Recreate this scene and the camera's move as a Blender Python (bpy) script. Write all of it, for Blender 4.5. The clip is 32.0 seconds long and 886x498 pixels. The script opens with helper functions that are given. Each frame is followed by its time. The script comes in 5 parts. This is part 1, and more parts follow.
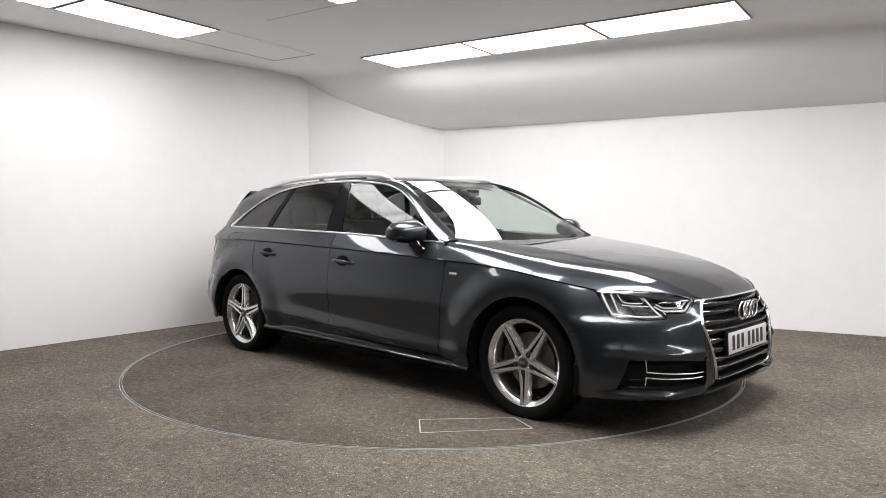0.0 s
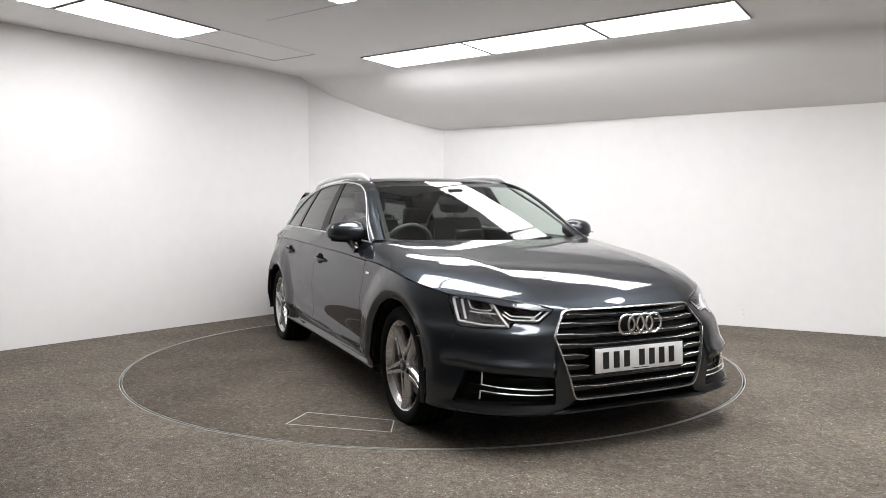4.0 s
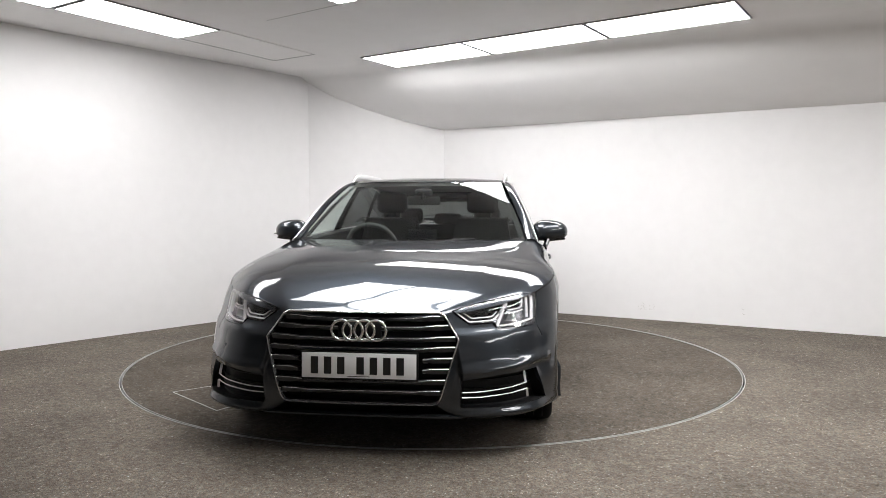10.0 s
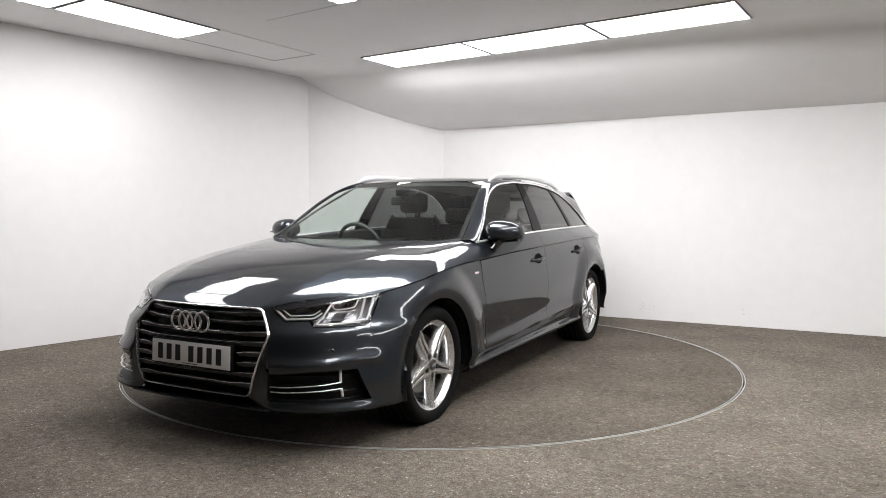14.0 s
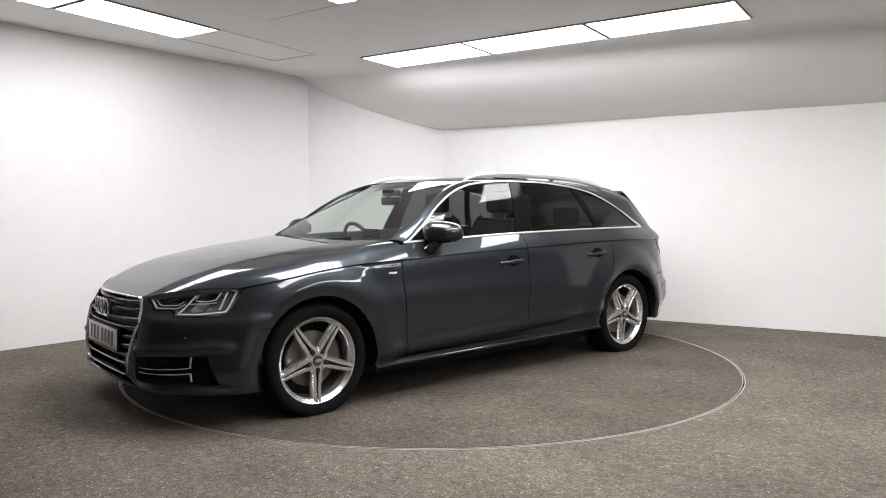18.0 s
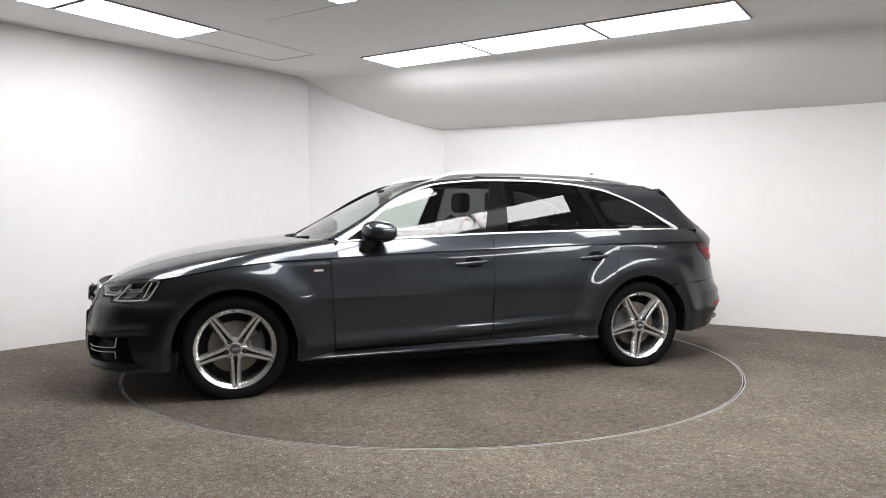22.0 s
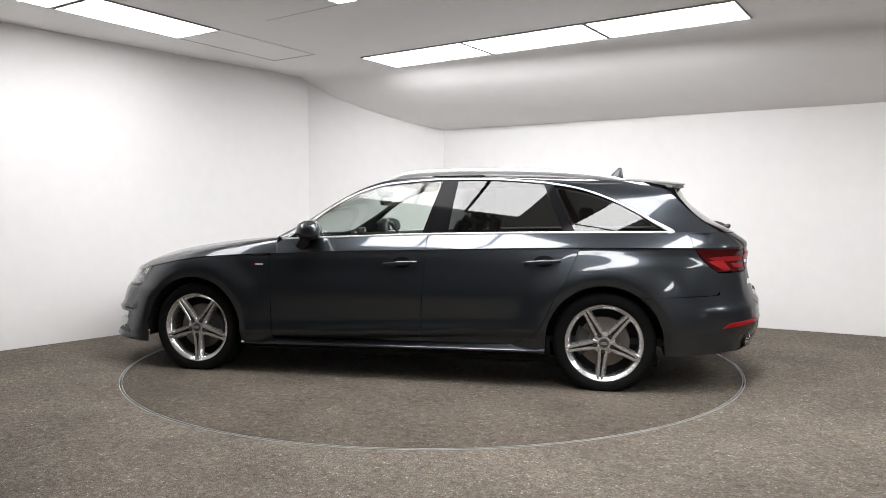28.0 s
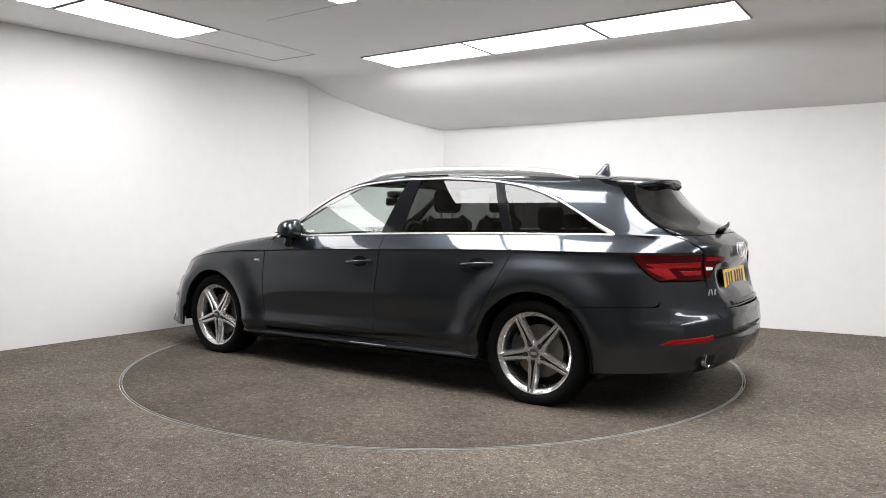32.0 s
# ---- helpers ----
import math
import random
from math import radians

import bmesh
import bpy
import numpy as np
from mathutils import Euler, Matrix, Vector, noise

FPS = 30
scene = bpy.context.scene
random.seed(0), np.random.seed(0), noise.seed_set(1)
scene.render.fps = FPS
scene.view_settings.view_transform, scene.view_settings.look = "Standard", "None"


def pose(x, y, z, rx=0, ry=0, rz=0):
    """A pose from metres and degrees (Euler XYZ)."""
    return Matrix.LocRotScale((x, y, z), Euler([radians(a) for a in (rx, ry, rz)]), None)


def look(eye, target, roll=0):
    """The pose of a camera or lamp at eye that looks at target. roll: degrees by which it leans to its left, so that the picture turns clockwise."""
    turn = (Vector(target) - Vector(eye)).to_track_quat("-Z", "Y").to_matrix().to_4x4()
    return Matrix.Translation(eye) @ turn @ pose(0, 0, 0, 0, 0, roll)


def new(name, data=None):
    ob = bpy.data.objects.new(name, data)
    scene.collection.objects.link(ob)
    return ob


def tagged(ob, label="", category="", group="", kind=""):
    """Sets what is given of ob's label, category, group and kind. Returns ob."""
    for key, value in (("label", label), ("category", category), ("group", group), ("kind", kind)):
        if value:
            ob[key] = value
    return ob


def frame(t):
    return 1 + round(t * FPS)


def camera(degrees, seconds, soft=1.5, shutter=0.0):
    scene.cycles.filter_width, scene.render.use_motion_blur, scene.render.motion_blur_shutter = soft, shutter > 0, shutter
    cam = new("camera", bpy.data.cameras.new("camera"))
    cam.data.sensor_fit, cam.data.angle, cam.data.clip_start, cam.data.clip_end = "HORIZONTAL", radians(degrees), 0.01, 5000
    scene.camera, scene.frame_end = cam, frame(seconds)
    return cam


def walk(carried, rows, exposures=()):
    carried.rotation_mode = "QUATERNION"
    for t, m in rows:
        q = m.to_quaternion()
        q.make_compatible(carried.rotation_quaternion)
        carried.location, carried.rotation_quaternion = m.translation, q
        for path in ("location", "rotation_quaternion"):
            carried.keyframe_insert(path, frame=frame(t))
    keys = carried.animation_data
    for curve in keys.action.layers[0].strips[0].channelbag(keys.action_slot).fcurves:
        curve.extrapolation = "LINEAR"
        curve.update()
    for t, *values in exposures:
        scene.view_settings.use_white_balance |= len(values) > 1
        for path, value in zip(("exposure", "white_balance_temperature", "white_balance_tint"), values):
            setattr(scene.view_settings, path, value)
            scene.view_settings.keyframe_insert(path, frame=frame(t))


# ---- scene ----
cam = camera(62.55, 32.0, soft=0.8)
EYE = (0.0, -5.611, 1.122)
AIM = look(EYE, (EYE[0] + 0.01252, EYE[1] + 0.99857, EYE[2] - 0.05197))
walk(cam, [(0.0, AIM), (32.0, AIM)], exposures=[(0.0, 0.0), (32.0, 0.0)])

# ---- light ----
world = bpy.data.worlds.new("world")
scene.world = world
world.use_nodes = True
world.node_tree.nodes["Background"].inputs[0].default_value = (0.02, 0.02, 0.022, 1)
PANEL_GLOW = 16.8


# ---- materials ----
def nodes_of(name):
    m = bpy.data.materials.new(name)
    m.use_nodes = True
    t = m.node_tree
    return m, t, t.nodes["Principled BSDF"]


def simple(name, colour, rough=0.5, metal=0.0, coat=0.0, grain=0.0, scale=40.0, bump=0.0, spec=None):
    """A surface with a slight variation of tone and relief at two scales."""
    m, t, b = nodes_of(name)
    b.inputs["Base Color"].default_value = (*colour, 1)
    b.inputs["Roughness"].default_value = rough
    b.inputs["Metallic"].default_value = metal
    b.inputs["Coat Weight"].default_value = coat
    b.inputs["Coat Roughness"].default_value = 0.03
    if spec is not None:
        b.inputs["Specular IOR Level"].default_value = spec
    if grain or bump:
        co = t.nodes.new("ShaderNodeTexCoord")
        n1, n2 = t.nodes.new("ShaderNodeTexNoise"), t.nodes.new("ShaderNodeTexNoise")
        for n, s in ((n1, scale), (n2, scale * 0.07)):
            n.inputs["Scale"].default_value = s
            n.inputs["Detail"].default_value = 4
            t.links.new(co.outputs["Object"], n.inputs["Vector"])
        mix = t.nodes.new("ShaderNodeMath")
        mix.operation = "ADD"
        t.links.new(n1.outputs["Fac"], mix.inputs[0])
        t.links.new(n2.outputs["Fac"], mix.inputs[1])
        ramp = t.nodes.new("ShaderNodeMapRange")
        ramp.inputs["From Min"].default_value, ramp.inputs["From Max"].default_value = 0.6, 1.4
        ramp.inputs["To Min"].default_value, ramp.inputs["To Max"].default_value = 1 - grain, 1 + grain
        t.links.new(mix.outputs[0], ramp.inputs["Value"])
        mul = t.nodes.new("ShaderNodeVectorMath")
        mul.operation = "MULTIPLY"
        mul.inputs[0].default_value = colour
        t.links.new(ramp.outputs["Result"], mul.inputs[1])
        t.links.new(mul.outputs[0], b.inputs["Base Color"])
        if bump:
            bp = t.nodes.new("ShaderNodeBump")
            bp.inputs["Strength"].default_value = bump
            bp.inputs["Distance"].default_value = 0.002
            t.links.new(n1.outputs["Fac"], bp.inputs["Height"])
            t.links.new(bp.outputs[0], b.inputs["Normal"])
    return m


def carpet(name, tint=1.0, grey=0.0, stain=0.0):
    """Flecked loop-pile carpet: fine mixed flecks, mottled wear and a rough pile."""
    m, t, b = nodes_of(name)
    co = t.nodes.new("ShaderNodeTexCoord")
    fleck = t.nodes.new("ShaderNodeTexVoronoi")
    fleck.inputs["Scale"].default_value = 225
    t.links.new(co.outputs["Object"], fleck.inputs["Vector"])
    sep = t.nodes.new("ShaderNodeSeparateColor")
    t.links.new(fleck.outputs["Color"], sep.inputs[0])
    ramp = t.nodes.new("ShaderNodeValToRGB")
    e = ramp.color_ramp
    e.interpolation = "LINEAR"
    stops = ((0.0, (0.050, 0.038, 0.029)), (0.3, (0.112, 0.090, 0.072)), (0.6, (0.150, 0.126, 0.104)), (0.92, (0.20, 0.178, 0.156)), (1.0, (0.48, 0.46, 0.43)))
    stops = [(s, tuple(v * (1 - grey) + grey * (0.3 * c[0] + 0.5 * c[1] + 0.2 * c[2]) for v in c)) for s, c in stops]
    e.elements[0].position, e.elements[0].color = stops[0][0], (*stops[0][1], 1)
    e.elements[1].position, e.elements[1].color = stops[-1][0], (*stops[-1][1], 1)
    for s, c in stops[1:-1]:
        e.elements.new(s).color = (*c, 1)
    # tufts: yarns lie together in clumps
    tuft = t.nodes.new("ShaderNodeTexVoronoi")
    tuft.inputs["Scale"].default_value = 95
    t.links.new(co.outputs["Object"], tuft.inputs["Vector"])
    tsep = t.nodes.new("ShaderNodeSeparateColor")
    t.links.new(tuft.outputs["Color"], tsep.inputs[0])
    blend = t.nodes.new("ShaderNodeMath")
    blend.operation = "MULTIPLY_ADD"
    blend.inputs[1].default_value = 0.45
    half = t.nodes.new("ShaderNodeMath")
    half.operation = "MULTIPLY"
    half.inputs[1].default_value = 0.57
    t.links.new(sep.outputs[0], half.inputs[0])
    t.links.new(tsep.outputs[0], blend.inputs[0])
    t.links.new(half.outputs[0], blend.inputs[2])
    t.links.new(blend.outputs[0], ramp.inputs["Fac"])
    wear, blot = t.nodes.new("ShaderNodeTexNoise"), t.nodes.new("ShaderNodeTexNoise")
    wear.inputs["Scale"].default_value, wear.inputs["Detail"].default_value = 1.7, 8
    blot.inputs["Scale"].default_value, blot.inputs["Detail"].default_value = 22, 5
    for n in (wear, blot):
        t.links.new(co.outputs["Object"], n.inputs["Vector"])
    add = t.nodes.new("ShaderNodeMath")
    add.operation = "ADD"
    t.links.new(wear.outputs["Fac"], add.inputs[0])
    t.links.new(blot.outputs["Fac"], add.inputs[1])
    rng = t.nodes.new("ShaderNodeMapRange")
    rng.inputs["From Min"].default_value, rng.inputs["From Max"].default_value = 0.6, 1.4
    rng.inputs["To Min"].default_value, rng.inputs["To Max"].default_value = (0.42 - stain) * tint, (0.80 + stain) * tint
    t.links.new(add.outputs[0], rng.inputs["Value"])
    mul = t.nodes.new("ShaderNodeVectorMath")
    mul.operation = "MULTIPLY"
    # single yarns lean to rust or to blue-grey
    yarn = t.nodes.new("ShaderNodeMix")
    yarn.data_type = "RGBA"
    yarn.inputs["A"].default_value, yarn.inputs["B"].default_value = (1.09, 0.985, 0.87, 1), (0.90, 1.02, 1.08, 1)
    t.links.new(sep.outputs[1], yarn.inputs["Factor"])
    dye = t.nodes.new("ShaderNodeVectorMath")
    dye.operation = "MULTIPLY"
    t.links.new(ramp.outputs["Color"], dye.inputs[0])
    t.links.new(yarn.outputs["Result"], dye.inputs[1])
    t.links.new(dye.outputs[0], mul.inputs[0])
    t.links.new(rng.outputs["Result"], mul.inputs[1])
    t.links.new(mul.outputs[0], b.inputs["Base Color"])
    b.inputs["Roughness"].default_value = 0.95
    b.inputs["Specular IOR Level"].default_value = 0.25
    bp = t.nodes.new("ShaderNodeBump")
    bp.inputs["Strength"].default_value, bp.inputs["Distance"].default_value = 0.8, 0.004
    t.links.new(fleck.outputs["Distance"], bp.inputs["Height"])
    t.links.new(bp.outputs[0], b.inputs["Normal"])
    return m


def glass(name, tint, gloss=0.065):
    """A thin pane: tinted see-through with a Fresnel reflection."""
    m = bpy.data.materials.new(name)
    m.use_nodes = True
    t = m.node_tree
    t.nodes.clear()
    out, mix = t.nodes.new("ShaderNodeOutputMaterial"), t.nodes.new("ShaderNodeMixShader")
    tr, gl, lw = t.nodes.new("ShaderNodeBsdfTransparent"), t.nodes.new("ShaderNodeBsdfGlossy"), t.nodes.new("ShaderNodeLayerWeight")
    power, fr = t.nodes.new("ShaderNodeMath"), t.nodes.new("ShaderNodeMath")
    power.operation, power.inputs[1].default_value = "POWER", 5.0
    fr.operation = "MULTIPLY_ADD"
    fr.inputs[1].default_value, fr.inputs[2].default_value = 1 - gloss, gloss
    t.links.new(lw.outputs["Facing"], power.inputs[0])
    t.links.new(power.outputs[0], fr.inputs[0])
    tr.inputs[0].default_value = (*tint, 1)
    gl.inputs["Color"].default_value = (1, 1, 1, 1)
    gl.inputs["Roughness"].default_value = 0.0
    t.links.new(fr.outputs[0], mix.inputs[0])
    t.links.new(tr.outputs[0], mix.inputs[1])
    t.links.new(gl.outputs[0], mix.inputs[2])
    t.links.new(mix.outputs[0], out.inputs[0])
    return m


def glow(name, colour, strength):
    m, t, b = nodes_of(name)
    b.inputs["Base Color"].default_value = (0.8, 0.8, 0.8, 1)
    b.inputs["Emission Color"].default_value = (*colour, 1)
    b.inputs["Emission Strength"].default_value = strength
    return m


def car_paint(name, colour):
    """Dark metallic paint: fine flake under a clear coat, with a faint orange peel."""
    m, t, b = nodes_of(name)
    co = t.nodes.new("ShaderNodeTexCoord")
    flake = t.nodes.new("ShaderNodeTexVoronoi")
    flake.inputs["Scale"].default_value = 1400
    t.links.new(co.outputs["Object"], flake.inputs["Vector"])
    sep = t.nodes.new("ShaderNodeSeparateColor")
    t.links.new(flake.outputs["Color"], sep.inputs[0])
    rng = t.nodes.new("ShaderNodeMapRange")
    rng.inputs["To Min"].default_value, rng.inputs["To Max"].default_value = 0.72, 1.28
    t.links.new(sep.outputs[0], rng.inputs["Value"])
    mul = t.nodes.new("ShaderNodeVectorMath")
    mul.operation = "MULTIPLY"
    mul.inputs[0].default_value = colour
    t.links.new(rng.outputs["Result"], mul.inputs[1])
    t.links.new(mul.outputs[0], b.inputs["Base Color"])
    b.inputs["Metallic"].default_value = 0.85
    b.inputs["Specular Tint"].default_value = (0.25, 0.26, 0.28, 1)
    b.inputs["Specular IOR Level"].default_value = 0.3
    b.inputs["Roughness"].default_value = 0.33
    b.inputs["Coat Weight"].default_value = 1.0
    b.inputs["Coat Roughness"].default_value = 0.015
    b.inputs["Coat IOR"].default_value = 1.5
    peel = t.nodes.new("ShaderNodeTexNoise")
    peel.inputs["Scale"].default_value, peel.inputs["Detail"].default_value = 260, 2
    t.links.new(co.outputs["Object"], peel.inputs["Vector"])
    bp = t.nodes.new("ShaderNodeBump")
    bp.inputs["Strength"].default_value, bp.inputs["Distance"].default_value = 0.03, 0.0005
    t.links.new(peel.outputs["Fac"], bp.inputs["Height"])
    t.links.new(bp.outputs[0], b.inputs["Coat Normal"])
    return m


M_WALL = simple("wall_paint", (0.83, 0.82, 0.82), 0.75, grain=0.025, scale=9, bump=0.03)
M_CEIL = simple("ceiling_paint", (0.94, 0.93, 0.925), 0.8, grain=0.02, scale=6, bump=0.02)
M_DARK_WALL = simple("dark_wall_paint", (0.13, 0.128, 0.125), 0.8, grain=0.06, scale=8)
M_CARPET = carpet("flecked_carpet", 1.56, 0.12, 0.05)
M_TABLE = carpet("turntable_carpet", 1.08, 0.0, 0.10)
M_GLOW = glow("lit_diffuser", (1.0, 0.988, 0.99), PANEL_GLOW)
# back and left rows glow less so the walls beside them don't clip
M_GLOW_BACK = glow("dimmed_back_diffuser", (1.0, 0.988, 0.99), 0.78 * PANEL_GLOW)
M_GLOW_LEFT = glow("dimmed_left_diffuser", (1.0, 0.988, 0.99), 0.64 * PANEL_GLOW)
M_STEEL = simple("satin_steel", (0.46, 0.46, 0.45), 0.42, 0.4, grain=0.1, scale=60)
M_PAINT = car_paint("dark_grey_metallic_paint", (0.036, 0.0415, 0.0485))
M_CHROME = simple("bright_chrome", (0.82, 0.82, 0.83), 0.12, 1.0)
M_SATIN = simple("satin_aluminium", (0.84, 0.84, 0.84), 0.36, 0.75)
M_ALLOY = simple("silver_alloy", (0.70, 0.70, 0.705), 0.26, 0.9, coat=0.4, grain=0.03, scale=90)
M_BLACK = simple("black_plastic", (0.006, 0.006, 0.0065), 0.5, grain=0.15, scale=200, spec=0.2)
M_GLOSSBLACK = simple("gloss_black_trim", (0.005, 0.005, 0.006), 0.06)
M_PILLAR = simple("pillar_black", (0.006, 0.006, 0.007), 0.09, spec=0.05)
M_RUBBER = simple("tyre_rubber", (0.006, 0.006, 0.006), 0.85, grain=0.2, scale=120, bump=0.15, spec=0.12)
M_DISC = simple("brake_disc_steel", (0.22, 0.20, 0.18), 0.45, 0.8, grain=0.15, scale=80)
M_TRIM = simple("cabin_trim", (0.022, 0.022, 0.024), 0.7, grain=0.15, scale=150)
M_CLOTH = simple("seat_cloth", (0.011, 0.011, 0.012), 0.9, grain=0.2, scale=220)
M_LINING = simple("headlining", (0.30, 0.29, 0.28), 0.9, grain=0.05, scale=100)
M_GLASS = glass("clear_glass", (0.80, 0.86, 0.83), 0.045)
M_PRIVACY = glass("privacy_glass", (0.13, 0.135, 0.135), 0.040)
M_WHITE = simple("plate_white", (0.80, 0.80, 0.80), 0.35, grain=0.02, scale=60)
M_YELLOW = simple("plate_yellow", (0.80, 0.52, 0.05), 0.35, grain=0.02, scale=60)
M_INK = simple("plate_black", (0.01, 0.01, 0.01), 0.4)
M_RED = simple("red_lens", (0.24, 0.008, 0.010), 0.4, spec=0.12)
M_DARKRED = simple("dark_red_lens", (0.050, 0.003, 0.004), 0.12, spec=0.2)
M_MATT = simple("matt_black", (0.004, 0.004, 0.004), 0.95, spec=0.0)
M_BRIGHT = simple("bright_frame_metal", (0.62, 0.62, 0.63), 0.22, 0.95)
M_LENS = glass("lamp_lens", (0.93, 0.93, 0.94))
M_REFL = simple("lamp_reflector", (0.62, 0.63, 0.65), 0.38, 1.0)
M_LAMPDARK = simple("lamp_bezel", (0.42, 0.42, 0.44), 0.25, 0.8)
M_LIGHTGUIDE = simple("light_guide", (0.80, 0.80, 0.80), 0.2, coat=0.6)


# ---- mesh helpers ----
def mesh_object(name, verts, faces, mat, parent=None, label="", smooth=True, sharp=None):
    me = bpy.data.meshes.new(name)
    me.from_pydata([tuple(v) for v in verts], [], faces)
    me.validate()
    me.materials.append(mat)
    if smooth:
        me.shade_smooth()
        if sharp:
            me.set_sharp_from_angle(angle=radians(sharp))
    ob = new(name, me)
    if parent is not None:
        ob.parent = parent
    if label:
        ob["label"] = label
    return ob


def part(name, bm, material, parent, label="", smooth=True, sharp=35):
    """Links a bmesh as one mesh object under a thing or under a part."""
    bmesh.ops.recalc_face_normals(bm, faces=bm.faces)
    me = bpy.data.meshes.new(name)
    bm.to_mesh(me)
    bm.free()
    me.materials.append(material)
    if smooth:
        me.shade_smooth()
        me.set_sharp_from_angle(angle=radians(sharp))
    ob = new(name, me)
    if parent is not None:
        ob.parent = parent
    if label:
        ob["label"] = label
    return ob


def box_bm(sx, sy, sz, at=(0, 0, 0), bevel=0.0, seg=2, turn=None):
    bm = bmesh.new()
    bmesh.ops.create_cube(bm, size=1.0)
    bmesh.ops.scale(bm, vec=(sx, sy, sz), verts=bm.verts)
    if bevel:
        bmesh.ops.bevel(bm, geom=bm.edges[:], offset=bevel, segments=seg, affect="EDGES", profile=0.5)
    if turn is not None:
        bmesh.ops.transform(bm, matrix=turn, verts=bm.verts)
    bmesh.ops.translate(bm, vec=at, verts=bm.verts)
    return bm


def lathe_bm(profile, steps=48, axis="Y", a0=0.0, a1=2 * math.pi):
    """Turns a profile of (radius, along) about an axis."""
    bm = bmesh.new()
    full = abs(a1 - a0 - 2 * math.pi) < 1e-6
    n = steps if full else steps + 1
    rings = []
    for i in range(n):
        a = a0 + (a1 - a0) * i / steps
        c, s = math.cos(a), math.sin(a)
        ring = []
        for r, h in profile:
            co = {"Y": (r * c, h, r * s), "Z": (r * c, r * s, h), "X": (h, r * c, r * s)}[axis]
            ring.append(bm.verts.new(co))
        rings.append(ring)
    for i in range(steps):
        r0, r1 = rings[i], rings[(i + 1) % n]
        for j in range(len(profile) - 1):
            q = [r0[j], r1[j], r1[j + 1], r0[j + 1]]
            bm.faces.new(q)
    bmesh.ops.remove_doubles(bm, verts=bm.verts, dist=1e-5)
    return bm


def prism(points, z0, z1):
    """Vertices and faces of an upright prism over a plan outline."""
    n = len(points)
    v = [(x, y, z0) for x, y in points] + [(x, y, z1) for x, y in points]
    f = [tuple(range(n))[::-1], tuple(range(n, 2 * n))] + [(i, (i + 1) % n, n + (i + 1) % n, n + i) for i in range(n)]
    return v, f


def tube_bm(pts, radius, seg=8, flat=(1.0, 1.0), up=(0, 0, 1), caps=True):
    """A rod of oval section along a line of points."""
    bm = bmesh.new()
    rings = []
    P = [Vector(p) for p in pts]
    for i, p in enumerate(P):
        d = (P[min(i + 1, len(P) - 1)] - P[max(i - 1, 0)]).normalized()
        s = d.cross(Vector(up)).normalized()
        u = s.cross(d).normalized()
        rad = radius[i] if isinstance(radius, (list, tuple)) else radius
        rings.append([bm.verts.new(p + s * (rad * flat[0] * math.cos(2 * math.pi * k / seg)) + u * (rad * flat[1] * math.sin(2 * math.pi * k / seg))) for k in range(seg)])
    for a, b in zip(rings, rings[1:]):
        for k in range(seg):
            bm.faces.new((a[k], a[(k + 1) % seg], b[(k + 1) % seg], b[k]))
    if caps:
        bm.faces.new(rings[0][::-1])
        bm.faces.new(rings[-1])
    return bm


# ---- the room ----
def wall_piece(name, a, b, top_a, top_b, mat, out, tops=None):
    """A wall from plan point a to b, 0.12 m thick away from the room; tops: heights at even steps between."""
    a, b, out = Vector(a), Vector(b), Vector(out).normalized() * 0.12
    tops = tops or [top_a, top_b]
    v, f, n = [], [], len(tops)
    for k, h in enumerate(tops):
        p = a.lerp(b, k / (n - 1))
        q = p + out
        v += [(p.x, p.y, 0.0), (p.x, p.y, h), (q.x, q.y, h), (q.x, q.y, 0.0)]
    for k in range(n - 1):
        i = 4 * k
        f += [(i + j, i + (j + 1) % 4, i + 4 + (j + 1) % 4, i + 4 + j) for j in range(4)]
    f += [(0, 1, 2, 3), tuple(4 * (n - 1) + j for j in (3, 2, 1, 0))]
    ob = mesh_object(name, v, f, mat, smooth=False)
    return ob


H, HR = 2.62, 2.075
PL = (-5.9, -2.681)
P0, P1, P2, P3 = (-4.45, -0.93), (-1.42, 2.73), (0.12, 3.08), (5.87, -0.26)
# heights of the curved edge where the sloping ceiling meets the middle wall
COVE = [2.56, 2.47, 2.40, 2.345, 2.29, 2.245, 2.20, 2.165, 2.13, 2.10, 2.075]


